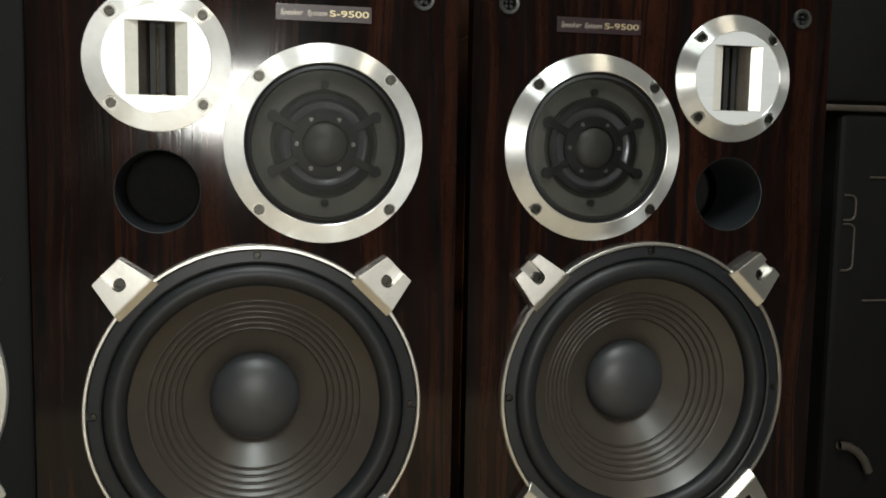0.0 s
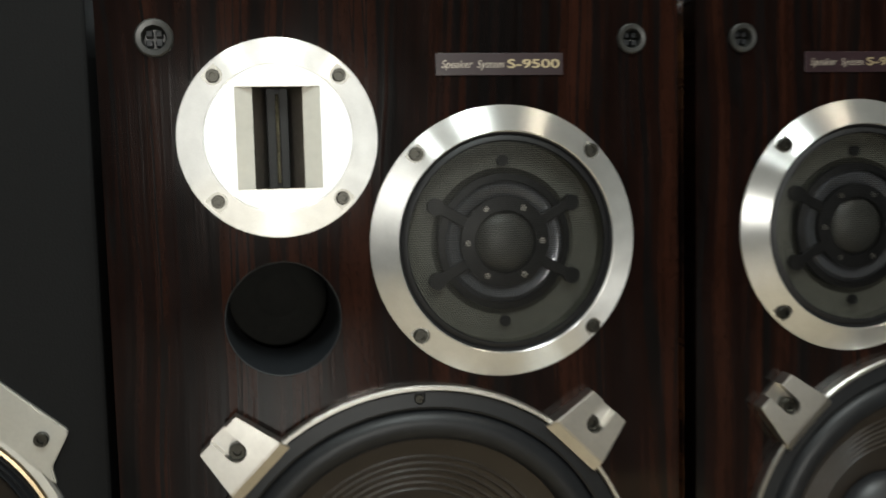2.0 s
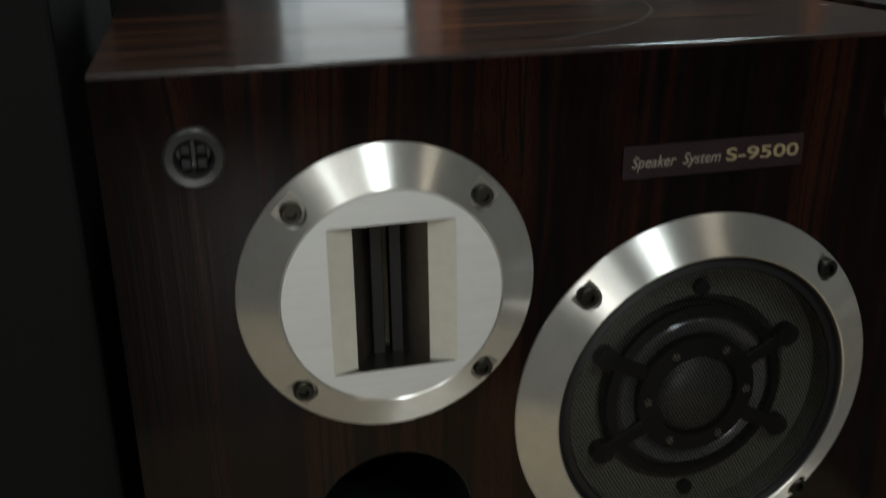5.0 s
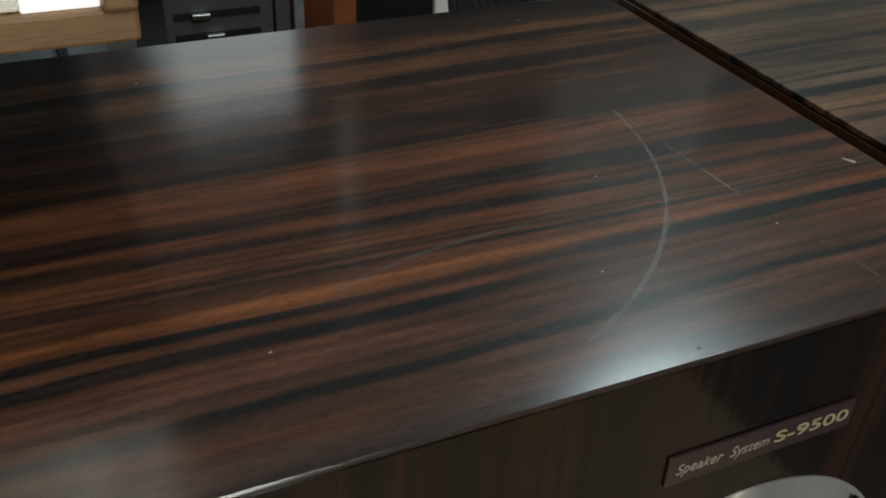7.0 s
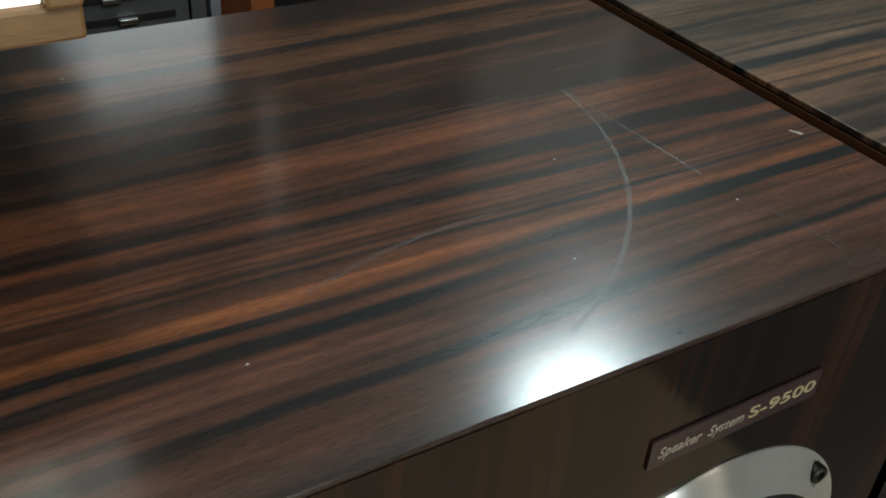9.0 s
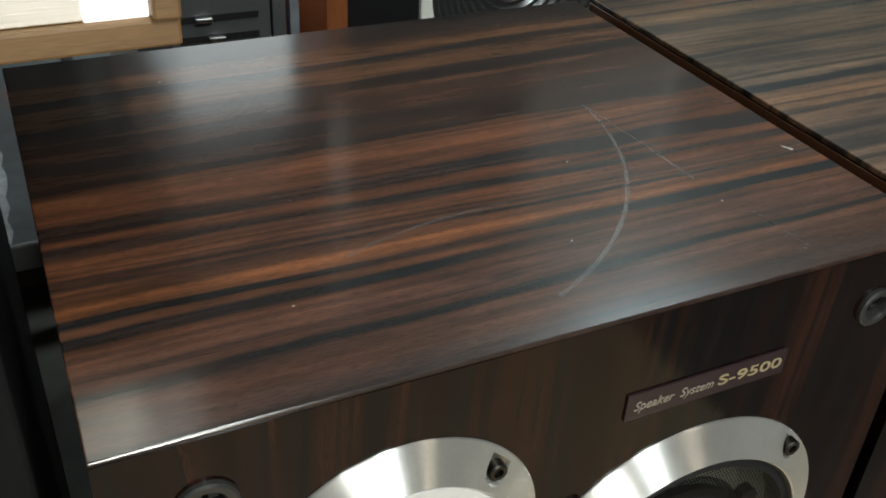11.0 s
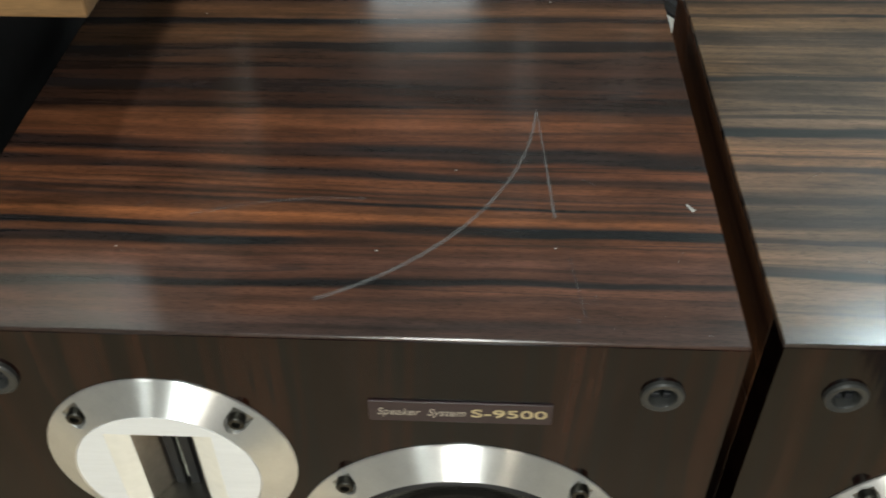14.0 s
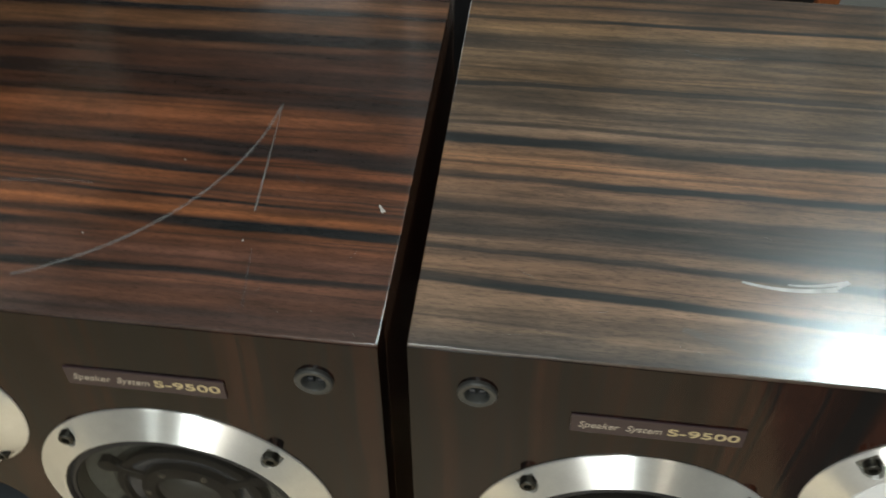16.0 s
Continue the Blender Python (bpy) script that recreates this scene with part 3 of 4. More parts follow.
def spider_mesh():
    """The black yoke behind the sheet: a ring with four arms that end in round eyes."""
    out = [lathe([(0.0505, 0.011), (0.0505, 0.007), (0.0455, 0.006), (0.0455, 0.011)], 72, 35, True),
           lathe([(0.0335, 0.011), (0.0335, 0.005), (0.0235, 0.004), (0.0235, 0.011)], 72, 35, True)]
    for a in (28, 152, 208, 332):
        arm = box(0.030, 0.057, 0.0055, 0.011, -0.0042, 0.0042, 0.001)
        eye = cylinder(0.0062, 0.005, 0.011, 0.0585, 0, 24)
        out += [moved(arm, pose(0, 0, 0, 0, -a, 0)), moved(eye, pose(0, 0, 0, 0, -a, 0))]
    out += [cylinder(0.0042, 0.008, 0.0125, 0, s * 0.060, 20) for s in (1, -1)]
    return merged(*out)


ME_SPIDER = spider_mesh()
ME_GREYRING = lathe([(0.0455, 0.0105), (0.042, 0.0075), (0.036, 0.0085), (0.0335, 0.0105)], 72)
ME_DOME = lathe([(0.0235, 0.008)] + [(0.0235 * math.cos(k * math.pi / 20), 0.008 - 0.009 * math.sin(k * math.pi / 20)) for k in range(1, 10)] + [(0, -0.001)], 48)
ME_STUD = lathe([(0, 0.003), (0.0022, 0.0032), (0.0026, 0.006)], 16)

# woofer
ME_TRIM = lathe([(0.1695, 0.001), (0.1695, -0.0095), (0.1685, -0.0105), (0.1662, -0.0105), (0.1655, -0.0095), (0.1655, 0.001)], 160, 30, True)
ME_GASKET = carve(lathe([(0.1655, 0.004), (0.1655, -0.0065), (0.164, -0.0075), (0.1535, -0.0085), (0.1515, -0.0075), (0.1505, 0.004)], 128, 30, True),
                  [notch(0.1595 * math.cos(a), 0.1595 * math.sin(a), a, 0.0042, 0.03, -0.004) for a in (0, math.pi / 2, math.pi, 1.5 * math.pi)])
ME_SURROUND = lathe([(0.1515, -0.002)] + [(0.1395 + 0.0118 * math.cos(math.pi * k / 16), -0.001 - 0.0105 * math.sin(math.pi * k / 16)) for k in range(1, 16)] + [(0.1275, 0.0015)], 128)


def cone_mesh():
    prof = []
    for k in range(0, 241):
        r = 0.1285 - (0.1285 - 0.040) * k / 240
        f = (0.1285 - r) / (0.1285 - 0.040)
        y = 0.001 + 0.058 * f ** 0.92
        if 0.0735 < r < 0.1125:
            y -= 0.0019 * max(0.0, math.cos(2 * math.pi * (r - 0.0735) / 0.0065 + math.pi)) ** 2
        prof.append((r, y))
    return lathe(prof, 128, 60)


ME_CONE = cone_mesh()
ME_CAP = lathe([(0.0475, 0.0525), (0.0470, 0.050)] + [(0.047 * math.cos(k * math.pi / 28), 0.050 - 0.020 * math.sin(k * math.pi / 28)) for k in range(1, 14)] + [(0, 0.030)], 96, 40)


def lug_mesh():
    """A cast claw over the trim ring, pointing along +x: broad at the ring, narrow outside, with an open slot for its bolt."""
    bm = bmesh.new()
    levels = {"in": (-0.0120, 0.001), "mid": (-0.0165, 0.001), "out": (-0.0135, 0.001)}
    rings = []
    for key, r, hw in (("in", 0.1605, 0.0265), ("mid", 0.1690, 0.0250), ("out", 0.2045, 0.0180)):
        t, b = levels[key]
        rings.append([bm.verts.new((r, t, -hw)), bm.verts.new((r, t, hw)), bm.verts.new((r, b, hw)), bm.verts.new((r, b, -hw))])
    for p, q in zip(rings, rings[1:]):
        for k in range(4):
            bm.faces.new((p[k], p[(k + 1) % 4], q[(k + 1) % 4], q[k]))
    bm.faces.new(rings[0][::-1])
    bm.faces.new(rings[-1])
    bmesh.ops.recalc_face_normals(bm, faces=bm.faces)
    bmesh.ops.bevel(bm, geom=bm.edges[:], offset=0.0007, segments=2, affect="EDGES")
    me = bpy.data.meshes.new("lug")
    bm.to_mesh(me)
    bm.free()
    return carve(finish(me), [notch(0.1870, 0, 0, 0.0070, 0.04, -0.0030)])


ME_LUG = lug_mesh()
ME_PORT = lathe([(0.0414, 0.0015), (0.0413, 0.0005), (0.0407, 0.0007), (0.0402, 0.003), (0.0398, 0.100), (0.0412, 0.1005), (0.0412, 0.098)], 72)
ME_WOOL = lathe([(0.075, 0.135), (0.05, 0.128), (0.02, 0.140), (0, 0.131)], 48)
ME_SOCKET = lathe([(0.0125, 0.0005), (0.0123, -0.0022), (0.0112, -0.0030), (0.0082, -0.0026), (0.0072, -0.001), (0.0070, 0.012), (0, 0.012)], 40)
ME_PIN = merged(*[box(cx * 0.0031 - 0.0022, cx * 0.0031 + 0.0022, 0.0015, 0.0115, cz * 0.0031 - 0.0022, cz * 0.0031 + 0.0022, 0.0007) for cx in (-1, 1) for cz in (-1, 1)])
HW, HH = 0.0292, 0.0356


def horn_walls(x0, y0, x1, y1):
    """Two facing walls of the tweeter's throat, narrowing from half width x0 to x1."""
    t = 0.0015
    bm = bmesh.new()
    for s in (-1, 1):
        c = [(s * x0, y0), (s * x1, y1), (s * (x1 + t), y1), (s * (x0 + t), y0)]
        lo, hi = [bm.verts.new((x, y, -HH)) for x, y in c], [bm.verts.new((x, y, HH)) for x, y in c]
        for k in range(4):
            bm.faces.new((lo[k], lo[(k + 1) % 4], hi[(k + 1) % 4], hi[k]))
        bm.faces.new(lo)
        bm.faces.new(hi[::-1])
    bmesh.ops.recalc_face_normals(bm, faces=bm.faces)
    me = bpy.data.meshes.new("walls")
    bm.to_mesh(me)
    bm.free()
    return finish(me)


ME_HORN1 = horn_walls(HW, -0.0104, 0.0172, -0.0058)
ME_HORN2 = horn_walls(0.0172, -0.0057, 0.0075, 0.0110)
ME_HORNEND = box(-HW, HW, -0.0102, 0.0165, HH - 0.0004, HH + 0.002)
ME_HORNBACK = box(-0.011, 0.011, 0.0137, 0.0165, -HH + 0.0005, HH - 0.0005)
ME_TWPLATE = carve(cylinder(0.0508, -0.0106, 0.0, 0, 0, 128), [box(-HW, HW, -0.05, 0.05, -HH, HH)])


def ribbon_mesh():
    vs, fs = [], []
    n = 80
    for k in range(n + 1):
        z = -0.0315 + 0.063 * k / n
        y = 0.0100 + (0.0007 if k % 2 else -0.0007)
        vs += [(-0.0011, y, z), (0.0011, y, z)]
        if k:
            fs.append((2 * k - 2, 2 * k - 1, 2 * k + 1, 2 * k))
    me = bpy.data.meshes.new("ribbon")
    me.from_pydata(vs, [], fs)
    return me


ME_RIBBON = ribbon_mesh()
ME_GAP = merged(box(-0.0070, -0.0019, 0.0070, 0.0135, -0.0352, 0.0352), box(0.0019, 0.0070, 0.0070, 0.0135, -0.0352, 0.0352))


def loudspeaker(at, mirrored, k, label):
    """A three-way floor loudspeaker; its front lies at local y = 0, its lower left front corner at the origin."""
    sp = thing("loudspeaker", at, label, "loudspeaker", "pair of loudspeakers")
    u = (lambda x: W - x) if mirrored else (lambda x: x)
    tw, mid, wf, port = (u(0.1194), 0.6143), (u(0.282), 0.535), (u(0.2135), 0.2635), (u(0.118), 0.486)
    T = 0.018
    front = box(0.0002, W - 0.0002, 0, 0.022, BOARD, H - 0.0022)
    cuts = [cylinder(0.0415, -0.1, 0.1, *port), cylinder(0.060, -0.1, 0.1, *tw), cylinder(0.086, -0.1, 0.1, *mid),
            cylinder(0.158, -0.1, 0.1, *wf, 96), cylinder(0.0095, -0.1, 0.1, 0.0385, 0.6835, 24), cylinder(0.0095, -0.1, 0.1, W - 0.0375, 0.6835, 24)]
    part("baffle", carve(front, cuts), M_BAFFLE[k], sp, "dark ebony veneer with upright grain")
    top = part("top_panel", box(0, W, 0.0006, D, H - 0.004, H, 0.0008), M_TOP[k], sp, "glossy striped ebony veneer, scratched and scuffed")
    for name, x0 in (("side_panel", 0.0), ("side_panel", W - T)):
        part(name, box(x0, x0 + T, 0.0222, D, BOARD, H - 0.0043, 0.0008), M_SIDE, sp)
    part("back_panel", box(T, W - T, D - 0.02, D - 0.002, BOARD + T + 0.0005, H - T - 0.0005), M_BOARD, sp)
    part("bottom_panel", box(T, W - T, 0.0225, D - 0.003, BOARD, BOARD + T), M_BOARD, sp)
    # badge
    bx = 0.2325 if not mirrored else W - 0.3285
    badge = part("badge", box(0, 0.096, -0.0013, 0.0, 0, 0.016, 0.0003), M_BADGE, sp, "dark maroon name plate with light lettering", (bx, 0, 0.657))
    part("lettering", lettering("Speaker  System", 0.0465, 0.0072, 0.28), M_INK1, badge, "slanting silver letters", (0.0044, -0.0013, 0.0036))
    part("lettering", lettering("S-9500", 0.0395, 0.0064, 0.0, 0.012), M_INK2, badge, "broad cream letters", (0.0537, -0.0013, 0.0051))
    # tweeter
    t = part("tweeter", ME_TWPLATE, M_PLATE, sp, "satin aluminium ribbon tweeter", (tw[0], 0, tw[1]))
    part("ring", ME_TWRING, M_ALU, t, "turned aluminium ring")
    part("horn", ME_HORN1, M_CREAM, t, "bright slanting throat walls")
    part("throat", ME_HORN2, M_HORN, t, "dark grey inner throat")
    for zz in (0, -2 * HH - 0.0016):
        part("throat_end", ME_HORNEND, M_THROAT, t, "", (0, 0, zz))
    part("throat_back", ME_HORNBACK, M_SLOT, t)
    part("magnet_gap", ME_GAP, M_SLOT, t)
    part("ribbon", ME_RIBBON, M_RIBBON, t, "corrugated foil ribbon")
    for a in DIAG:
        bolt(t, TW_R * math.cos(a), -0.0042, TW_R * math.sin(a), 1.02)
    # midrange
    m = part("midrange", ME_MIDPLATE, M_MIDPLATE, sp, "midrange driver behind a perforated sheet", (mid[0], 0, mid[1]))
    part("ring", ME_MIDRING, M_ALU, m, "turned aluminium ring")
    part("lip", ME_MIDLIP, M_BLACK, m)
    part("yoke", ME_SPIDER, M_BLACK, m, "black four-armed yoke", (0, -0.0065, 0))
    part("inner_ring", ME_GREYRING, M_GREYRING, m, "", (0, -0.0065, 0))
    part("dome", ME_DOME, M_DOME, m, "grey dome", (0, -0.0045, 0))
    part("grille", ME_GRILLE, M_GRILLE, m, "fine perforated metal sheet")
    for a in (60, 120, 180, 240, 300, 0):
        part("stud", ME_STUD, M_POCKET, m, "", (0.0285 * math.cos(radians(a)), -0.0062, 0.0285 * math.sin(radians(a))))
    for a in DIAG:
        bolt(m, MID_R * math.cos(a), -0.0040, MID_R * math.sin(a), 1.12)
    # bass driver
    w = part("woofer", ME_CONE, M_CONE, sp, "large bass driver with a ribbed grey-brown cone", (wf[0], 0, wf[1]))
    part("trim_ring", ME_TRIM, M_CAST, w, "thin bright metal rim")
    part("gasket", ME_GASKET, M_RUBBER, w, "black moulded gasket")
    part("surround", ME_SURROUND, M_RUBBER, w, "black rubber roll surround")
    part("dust_cap", ME_CAP, M_CAP, w, "domed black dust cap")
    for a in DIAG:
        lug = part("lug", ME_LUG, M_CAST, w, "cast metal claw", turn=(0, -math.degrees(a), 0))
        bolt(lug, 0.1862, -0.0060, 0, 1.3)
    for a in (0, math.pi / 2, math.pi, 1.5 * math.pi):
        bolt(w, 0.1590 * math.cos(a), -0.0046, 0.1590 * math.sin(a), 0.7)
    # port
    p = part("port", ME_PORT, M_PORT, sp, "black bass reflex tube", (port[0], 0, port[1]))
    part("wadding", ME_WOOL, M_WOOL, p)
    for x in (0.0385, W - 0.0375):
        s = part("grille_socket", ME_SOCKET, M_SOCKET, sp, "dark grey grille socket", (x, 0, 0.6835))
        s.scale = (1.05, 1, 1.05) if x < 0.1 and not mirrored else (0.9, 1, 0.9)
        part("pin", ME_PIN, M_RUBBER, s, "four-pronged black grip")
    return sp, top


sp_a, top_a = loudspeaker((0, 0, 0), False, 0, "dark ebony loudspeaker with scratched glossy top, standing on a plywood board")
sp_b, top_b = loudspeaker((0.4355, 0.002, 0.001), True, 1, "mirrored ebony loudspeaker with tan striped top, beside its twin")


def arc_mark(cx, cy, r, a0, a1, w0, w1, n=28):
    """A thin curved scuff in the lacquer, tapering from width w0 to w1."""
    vs, fs = [], []
    for k in range(n + 1):
        f = k / n
        a, w = radians(a0 + (a1 - a0) * f), (w0 + (w1 - w0) * f) / 2
        for rr in (r - w, r + w):
            vs.append((cx + rr * math.cos(a), cy + rr * math.sin(a), H + 0.0002))
        if k:
            fs.append((2 * k - 2, 2 * k - 1, 2 * k + 1, 2 * k))
    me = bpy.data.meshes.new("mark")
    me.from_pydata(vs, [], fs)
    return me


def line_mark(x0, y0, x1, y1, w):
    d = Vector((x1 - x0, y1 - y0)).normalized()
    q = Vector((-d.y, d.x)) * w / 2
    me = bpy.data.meshes.new("mark")
    me.from_pydata([(x0 + q.x * 0.4, y0 + q.y * 0.4, H + 0.0002), (x0 - q.x * 0.4, y0 - q.y * 0.4, H + 0.0002), (x1 - q.x, y1 - q.y, H + 0.0002), (x1 + q.x, y1 + q.y, H + 0.0002)], [], [(0, 1, 2, 3)])
    return me


for name, me, material in (
        ("scratch", arc_mark(0.1251, 0.2056, 0.1972, -3.4, -66, 0.0018, 0.0026), M_ARC),
        ("scratch", line_mark(0.3225, 0.196, 0.3297, 0.092, 0.0018), M_ARC),
        ("scratch", line_mark(0.336, 0.061, 0.342, 0.017, 0.0016), M_SCRATCH),
        ("scratch", arc_mark(0.215, -0.13, 0.235, 112, 88, 0.003, 0.002), M_SCRATCH),
        ("scuff", line_mark(0.4035, 0.106, 0.4070, 0.100, 0.0028), M_SCUFF)):
    part(name, me, material, top_a)
for name, me, material in (
        ("scuff", arc_mark(0.2050, 0.160, 0.097, 255, 286, 0.0018, 0.0034), M_SCUFF),
        ("scuff", arc_mark(0.2080, 0.150, 0.083, 268, 290, 0.0012, 0.0026), M_SCUFF),
        ("scuff", line_mark(0.2300, 0.066, 0.2390, 0.073, 0.0030), M_SCUFF),
        ("scratch", arc_mark(0.185, 0.33, 0.05, 240, 290, 0.002, 0.004), M_SCRATCH),
        ("scratch", line_mark(0.145, 0.028, 0.185, 0.016, 0.010), M_SCRATCH)):
    part(name, me, material, top_b)
rng = random.Random(7)
for panel, n, x0, x1, y0, y1 in ((top_a, 9, 0.33, 0.41, 0.004, 0.04), (top_a, 12, 0.03, 0.40, 0.02, 0.34), (top_b, 12, 0.05, 0.35, 0.004, 0.06), (top_b, 10, 0.03, 0.39, 0.05, 0.33)):
    for k in range(n):
        x, y, a, ln = rng.uniform(x0, x1), rng.uniform(y0, y1), rng.uniform(0, math.pi), rng.uniform(0.004, 0.018)
        part("scratch", line_mark(x, y, x + ln * math.cos(a), y + ln * math.sin(a) * 0.6, rng.uniform(0.0005, 0.0014)), M_SCRATCH, panel)
for k in range(6):
    x, y = rng.uniform(0.03, 0.40), rng.uniform(0.02, 0.34)
    part("dust_speck", line_mark(x, y, x + 0.0012, y + 0.0006, 0.0012), M_SCUFF, top_a)


# ---- charcoal loudspeaker beside the pair ----
CX, CY, CH = -0.026, 0.135, 0.808
ch = thing("loudspeaker", (CX - 0.37, CY, 0), "taller charcoal painted loudspeaker with silver woofer frame", "loudspeaker")
wc = (0.185, 0.262)
part("cabinet", carve(box(0, 0.37, 0, 0.42, 0, CH, 0.003), [cylinder(0.146, -0.1, 0.12, *wc, 96), cylinder(0.0075, -0.1, 0.02, 0.321, 0.756, 24)]), M_CHARCOAL, ch)
cw = part("woofer", lathe([(0.128, 0.006), (0.126, 0.010), (0.09, 0.030), (0.045, 0.052)], 96), M_CONE, ch, "grey paper cone", (wc[0], 0, wc[1]))
ME_CFRAME = lathe([(0.1605, 0.0), (0.1605, -0.004), (0.1585, -0.006), (0.152, -0.0065), (0.150, -0.004), (0.1495, 0.001)], 128, 30, True)
part("frame_ring", ME_CFRAME, M_SILVER, cw, "silver cast frame")
part("bead", lathe([(0.1497, -0.001), (0.1490, -0.0055), (0.1465, -0.0060), (0.1450, -0.002)], 128), M_GOLD, cw, "pale gold bead")
part("surround", lathe([(0.1455, -0.003)] + [(0.1455 - 0.0175 * k / 24, -0.002 + 0.0022 * math.cos(2 * math.pi * k / 8) + 0.007 * k / 24) for k in range(1, 25)], 128, 60), M_RUBBER, cw, "black corrugated surround")
part("dust_cap", lathe([(0.047, 0.052), (0.04, 0.042), (0.02, 0.035), (0, 0.033)], 64), M_CAP, cw)
tab = prism([(0.152, -0.058), (0.161, -0.046), (0.1912, -0.0385), (0.193, -0.0365), (0.193, 0.0365), (0.1912, 0.0385), (0.161, 0.046), (0.152, 0.058)], -0.0062, 0.0, 0.0012)
for a in (49, 131, 229, 311):
    tb = part("tab", tab, M_SILVER, cw, "broad silver mounting tab", turn=(0, -a, 0))
    for v in (-0.025, 0.025):
        bolt(tb, 0.1760, -0.0075, v, 1.3)
part("grille_socket", ME_SOCKET, M_SOCKET, ch, "black grille socket", (0.321, 0, 0.756))

# ---- wooden cased receiver on the charcoal loudspeaker ----
RX, RY, RZ = 0.0745, 0.146, CH
rc = thing("receiver", (RX - 0.46, RY, RZ), "wood cased hi-fi receiver with silver face on a charcoal loudspeaker", "receiver")
part("base", box(0, 0.46, 0, 0.30, 0, 0.0128, 0.0015), M_OAK, rc, "brown wooden base board")
part("side_panel", box(0.4478, 0.46, -0.004, 0.30, 0.013, 0.150, 0.0015), M_OAK, rc, "brown wooden side")
part("side_panel", box(0, 0.0122, -0.004, 0.30, 0.013, 0.150, 0.0015), M_OAK, rc, "brown wooden side")
part("top", box(0, 0.46, 0, 0.30, 0.1502, 0.165, 0.0015), M_OAK, rc)
part("faceplate", box(0.0124, 0.4205, 0.005, 0.012, 0.013, 0.150, 0.0008), M_FACE, rc, "brushed silver face")
part("end_plate", box(0.4207, 0.4476, 0.003, 0.012, 0.013, 0.150, 0.0008), M_PLATEGLOW, rc, "white end plate given mild emission")
part("chassis", box(0.0124, 0.4476, 0.013, 0.29, 0.013, 0.149), M_BLACK, rc)

# ---- loudspeaker with wooden sides, behind ----
BX0, BX1, BY = 0.318, 0.815, 0.68
bk = thing("loudspeaker", (BX0, BY, 0), "black fronted loudspeaker with orange wooden sides and white driver frame", "loudspeaker")
wb_ = ((BX1 - BX0) / 2 + 0.003, 0.624)
for x0 in (0.0, BX1 - BX0 - 0.024):
    part("side_panel", box(x0, x0 + 0.024, -0.012, 0.30, 0, 0.94, 0.0015), M_ORANGE, bk, "orange wooden side")
part("top_panel", box(0.0242, BX1 - BX0 - 0.0242, -0.010, 0.30, 0.916, 0.94, 0.0015), M_ORANGE, bk)
part("baffle", carve(box(0.0242, BX1 - BX0 - 0.0242, 0, 0.30, 0, 0.9155), [cylinder(0.128, -0.1, 0.1, *wb_, 96)]), M_BLACK, bk, "matt black front")
bw = part("woofer", lathe([(0.125, 0.0)] + [(0.122 - 0.087 * k / 90, 0.002 + 0.045 * k / 90 - 0.0022 * abs(math.sin(math.pi * k / 10))) for k in range(91)], 96, 60), M_GLOSS, bk, "glossy black ribbed cone", (wb_[0], 0, wb_[1]))
oct_ = [(0.152 * math.cos(radians(a)), 0.152 * math.sin(radians(a))) for a in (22.5, 67.5, 112.5, 157.5, 202.5, 247.5, 292.5, 337.5)]
part("frame", carve(prism(oct_, -0.008, 0.0, 0.001), [cylinder(0.128, -0.1, 0.1, 0, 0, 96)]), M_WHITE, bw, "white eight-sided driver frame")
part("dust_cap", lathe([(0.036, 0.047), (0.03, 0.036), (0.016, 0.030), (0, 0.029)], 64), M_CHROME, bw, "silver dust cap")

def small_speaker(x0, x1, edge_x, front, label):
    """A small loudspeaker on the wooden sided one, with one pale side edge."""
    w = x1 - x0
    sp = thing("bookshelf_speaker", (x0, BY + 0.004, 0.94), label, "loudspeaker")
    part("cabinet", box(0, w, 0.0142, 0.22, 0, 0.32, 0.002), M_BLACK, sp)
    part("grille", box(0.0002 + (0.016 if edge_x < 0.5 else 0), w - 0.0002 - (0.016 if edge_x > 0.5 else 0), 0.0, 0.014, 0.002, 0.318, 0.003), front, sp, "grey grille cloth")
    e = 0.0 if edge_x < 0.5 else w - 0.0155
    part("edge_strip", box(e, e + 0.0155, -0.002, 0.014, 0, 0.32, 0.001), M_PALEPANEL, sp, "pale edge strip")
    return sp


small_speaker(0.328, 0.512, 0, M_CLOTH, "dark grey bookshelf speaker with one pale edge, on a larger loudspeaker")
small_speaker(0.592, 0.812, 1, M_CLOTH2, "light grey bookshelf speaker with one pale edge, on a larger loudspeaker")

# ---- graphic equaliser tower behind ----
eq = thing("equaliser", (0.155, 0.66, 0), "dark grey equaliser with rows of silver sliders", "equaliser")
part("body", box(0, 0.101, 0, 0.25, 0, 0.655, 0.002), M_EQ, eq)
for k in range(7):
    z = 0.50 + k * 0.0205
    part("slot", box(0.008, 0.088, -0.0012, 0.002, z, z + 0.0065), M_SLOT, eq)
    part("slider", box(0.024 + 0.006 * (k % 3), 0.041 + 0.006 * (k % 3), -0.007, -0.0014, z + 0.0005, z + 0.0060, 0.001), M_CHROME, eq, "bright slider cap")
part("panel", box(0.006, 0.121, 0.003, 0.24, 0.6552, 0.919, 0.002), M_PANELGLOW, eq, "pale panel given emission to brighten its reflection")
rk = thing("rack_strip", (0.258, 0.66, 0), "grey upright metal rack strip beside the equaliser", "rack")
part("upright", box(0, 0.014, 0, 0.03, 0, 0.65, 0.001), M_EQ, rk)
part("rail", box(0.020, 0.030, 0.006, 0.02, 0, 0.9, 0.001), M_PALE, rk)
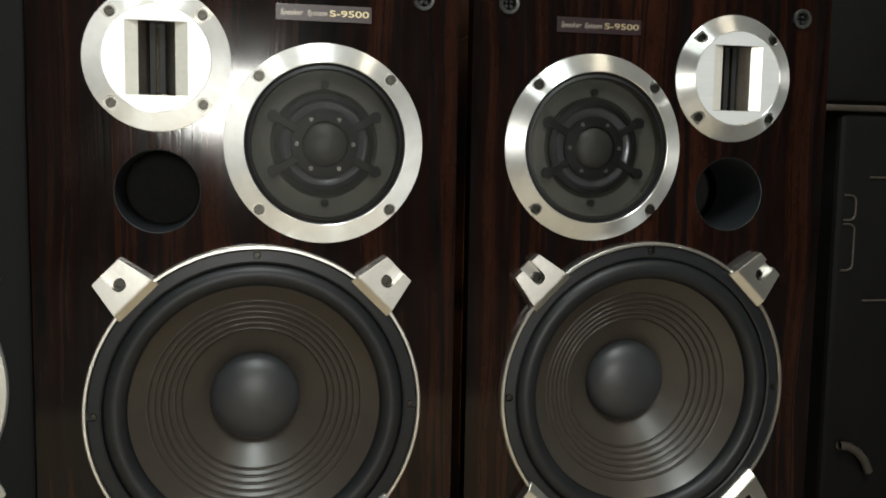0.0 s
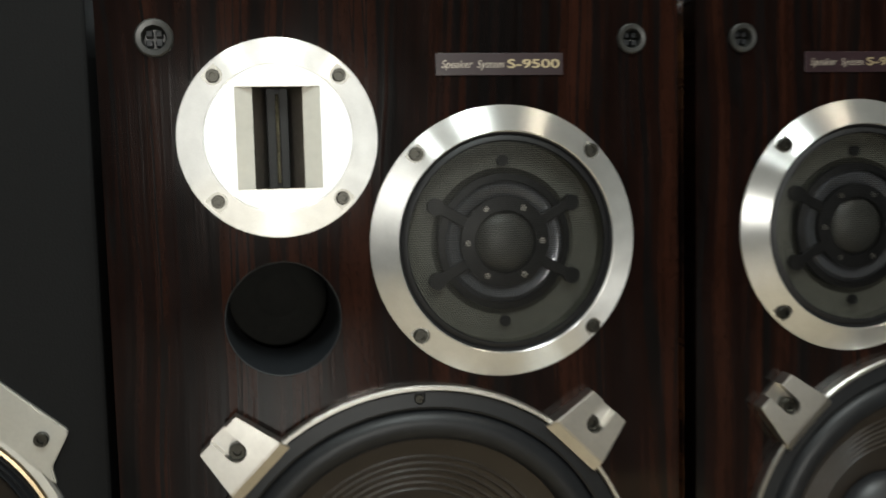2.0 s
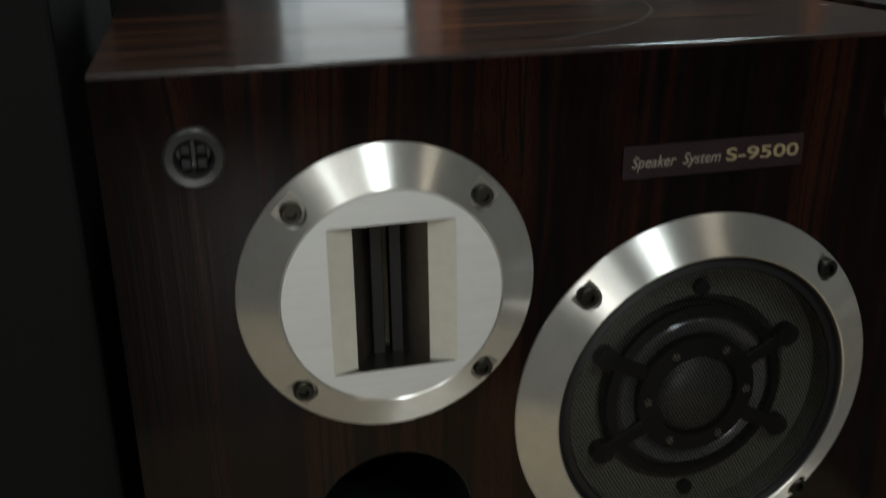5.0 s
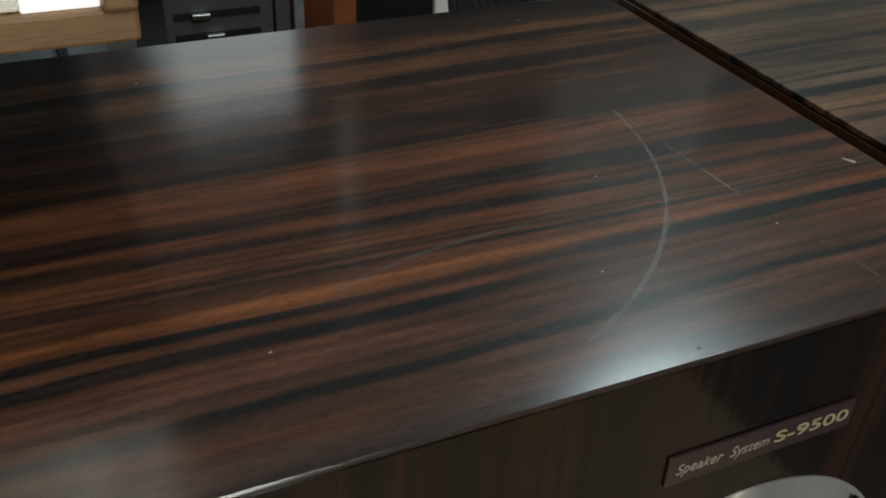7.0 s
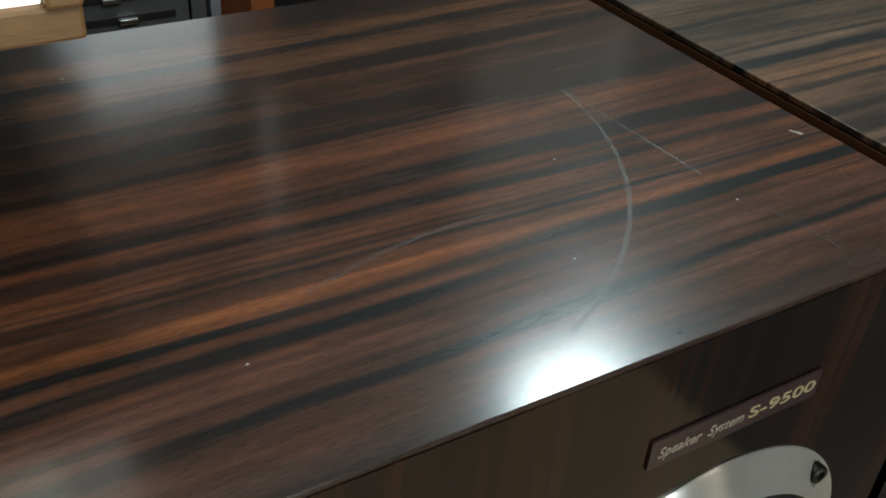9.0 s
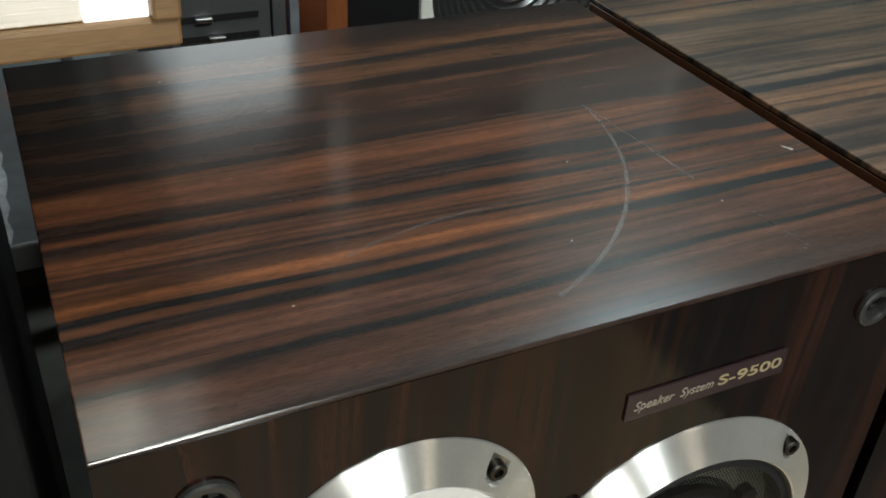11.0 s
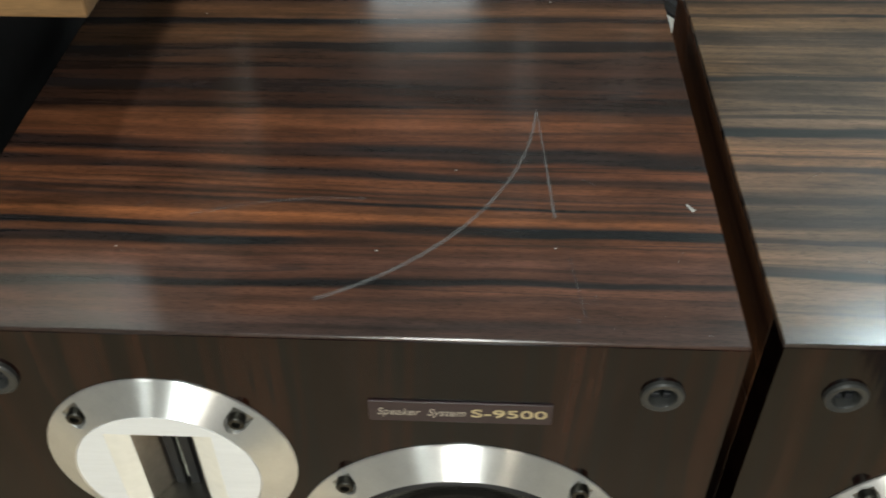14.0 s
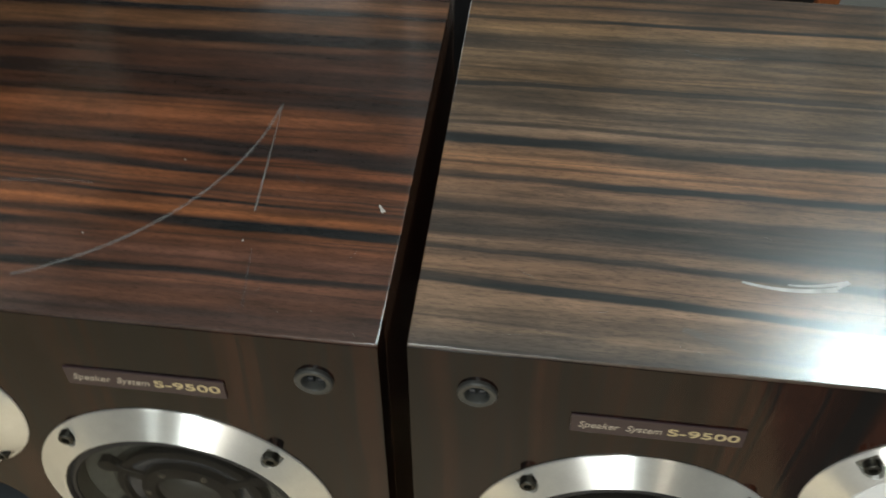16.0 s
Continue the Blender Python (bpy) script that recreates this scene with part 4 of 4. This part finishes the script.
solid("box_spine", box(0, 0.014, 0, 0.1, 0, 0.80, 0.001), M_RED, "narrow red box standing beside the rack", "box", at=(0.286, 0.85, 0))

# unseen tall dark shelf at the back, added to darken the reflection in the tops
sh = thing("unseen_shelf", (-1.23, 1.13, 0), "unseen tall dark shelf unit, added for its dark reflection", "shelf")
for x0 in (0.0, 1.33):
    part("side_panel", box(x0, x0 + 0.03, 0, 0.35, 0, 2.0, 0.002), M_SHELF, sh)
for z0 in (0.04, 0.5, 0.95, 1.4, 1.96):
    part("shelf_board", box(0.0302, 1.3298, 0.005, 0.345, z0, z0 + 0.025, 0.001), M_SHELF, sh)
part("back_panel", box(0.0302, 1.3298, 0.346, 0.35, 0.04, 1.98), M_BLACK, sh)

# low table with pale slab
tbl = thing("low_table", (-0.62, 0.56, 0), "low dark table with a grey slab top and worn tape", "table")
part("slab", box(0, 0.75, 0, 0.55, 0.44, 0.47, 0.003), M_SLAB, tbl, "mottled dark grey slab")
rng = random.Random(3)


def tape_mesh(x0, x1, y0, y1, z, ragged):
    """A strip of tape with torn, uneven long edges."""
    n = 24
    left = [(x0 + rng.uniform(-ragged, ragged), y0 + (y1 - y0) * k / n) for k in range(n + 1)]
    right = [(x1 + rng.uniform(-ragged, ragged), y0 + (y1 - y0) * k / n) for k in range(n + 1)]
    vs = [(x, y, z + h) for h in (0, 0.0008) for x, y in left + right[::-1]]
    m = 2 * n + 2
    me = bpy.data.meshes.new("tape")
    fs = [tuple(range(m, 2 * m))] + [(k, (k + 1) % m, m + (k + 1) % m, m + k) for k in range(m)]
    me.from_pydata(vs, [], fs)
    return me


part("tape", tape_mesh(0.468, 0.492, 0.235, 0.548, 0.4702, 0.0004), M_TAPE, tbl, "pale worn edging strip")
part("tape", tape_mesh(0.566, 0.598, 0.002, 0.548, 0.4702, 0.0035), M_TAPE, tbl, "torn pale tape")
part("edge_strip", box(0.690, 0.702, 0.001, 0.549, 0.4702, 0.478, 0.001), M_SLOT, tbl, "black edging strip")
part("indicator", box(0.618, 0.648, 0.336, 0.352, 0.4702, 0.480, 0.002), M_AMBER, tbl, "small lit amber indicator")
for x in (0.03, 0.68):
    for y in (0.03, 0.48):
        part("leg", box(x, x + 0.04, y, y + 0.04, 0, 0.4398), M_BLACK, tbl)


def cable(name, label, pts, r, material):
    cu = bpy.data.curves.new(name, "CURVE")
    cu.dimensions, cu.bevel_depth, cu.bevel_resolution = "3D", r, 3
    s = cu.splines.new("BEZIER")
    s.bezier_points.add(len(pts) - 1)
    for b, p in zip(s.bezier_points, pts):
        b.co, b.handle_left_type, b.handle_right_type = p, "AUTO", "AUTO"
    ob = new(name, cu)
    me = bpy.data.meshes.new_from_object(ob.evaluated_get(bpy.context.evaluated_depsgraph_get()))
    bpy.data.objects.remove(ob)
    return solid(name, finish(me, 60), material, label, "cable")


cable("cable", "white cable lying in a loop on the slab", [(-0.34, 0.98, 0.476), (-0.25, 0.86, 0.476), (-0.185, 0.846, 0.476), (-0.136, 0.883, 0.476), (-0.10, 1.0, 0.476)], 0.006, M_WHITE)

# ---- black case beside the pair ----
cs = thing("hard_case", (0.945, 0.10, 0), "black moulded hard case with raised ribs", "case")
part("shell", box(0, 0.42, 0, 0.34, 0, 0.588, 0.012, 4), M_LEATHER, cs)
part("rim", box(-0.03, 0.43, -0.004, 0.35, 0.5885, 0.597, 0.003), M_EDGE, cs, "worn brown rim")
part("lid", box(-0.028, 0.428, 0.004, 0.345, 0.5975, 0.80, 0.010, 3), M_LEATHER, cs)


def rib(pts, r):
    cu = bpy.data.curves.new("rib", "CURVE")
    cu.dimensions, cu.bevel_depth = "3D", r
    s = cu.splines.new("POLY")
    s.points.add(len(pts) - 1)
    for b, p in zip(s.points, pts):
        b.co = (*p, 1)
    ob = new("rib", cu)
    me = bpy.data.meshes.new_from_object(ob.evaluated_get(bpy.context.evaluated_depsgraph_get()))
    bpy.data.objects.remove(ob)
    return finish(me, 60)


def hook(z0, z1, w, r):
    return [(0, -0.001, z0)] + [(w - r + r * math.sin(a), -0.001, z0 + r - r * math.cos(a)) for a in (0, 0.5, 1.0, 1.57)] + [(w - r + r * math.cos(a), -0.001, z1 - r + r * math.sin(a)) for a in (0, 0.5, 1.0, 1.57)] + [(0, -0.001, z1)]


for z0, z1 in ((0.385, 0.445), (0.450, 0.482)):
    part("rib", rib(hook(z0, z1, 0.018, 0.008), 0.0016), M_EDGE, cs, "worn raised rib", (0.010, 0, 0))
for z in (0.505, 0.345):
    part("rib", rib([(0.045, -0.001, z), (0.09, -0.001, z)], 0.0016), M_EDGE, cs, "worn raised rib")
part("handle", rib([(0.02 + 0.05 * math.sin(a), -0.008, 0.155 - 0.06 * (1 - math.cos(a))) for a in (0, 0.3, 0.6, 0.9, 1.2)], 0.006), M_EDGE, cs, "worn curved handle")

# ---- light fittings ----
def fitting(name, x, y, w, d, label):
    f = thing(name, (x, y, CEIL - 0.05), label, "light")
    part("housing", carve(box(-w / 2 - 0.02, w / 2 + 0.02, -d / 2 - 0.02, d / 2 + 0.02, 0.0, 0.0498, 0.002), [box(-w / 2, w / 2, -d / 2, d / 2, -0.1, 0.03)]), M_CEIL, f)
    return f


# the fitting at 0.25, 0.30 is made up to hold the fill lamp
for x, y, w, d in ((1.42, 1.28, 0.30, 0.28), (0.35, -1.8, 0.14, 1.2), (-0.7, -1.2, 0.12, 1.2), (1.5, -1.5, 0.12, 1.2), (0.25, 0.30, 0.12, 1.0), (-0.66, 1.85, 0.12, 0.5), (1.17, 2.60, 0.20, 0.20)):
    fitting("ceiling_light", x, y, w, d, "white ceiling light fitting, lit")

# unseen lamp box on the south wall behind the walk, added around the torch stand-in
wl = thing("torch_standin_box", (0.20, -3.5, 0.72), "unseen oblong lamp box, added to stand in for a torch", "light")
part("housing", carve(box(-0.20, 0.20, 0.0005, 0.155, -0.16, 0.16, 0.003), [box(-0.175, 0.175, 0.13, 0.3, -0.135, 0.135)]), M_CEIL, wl)
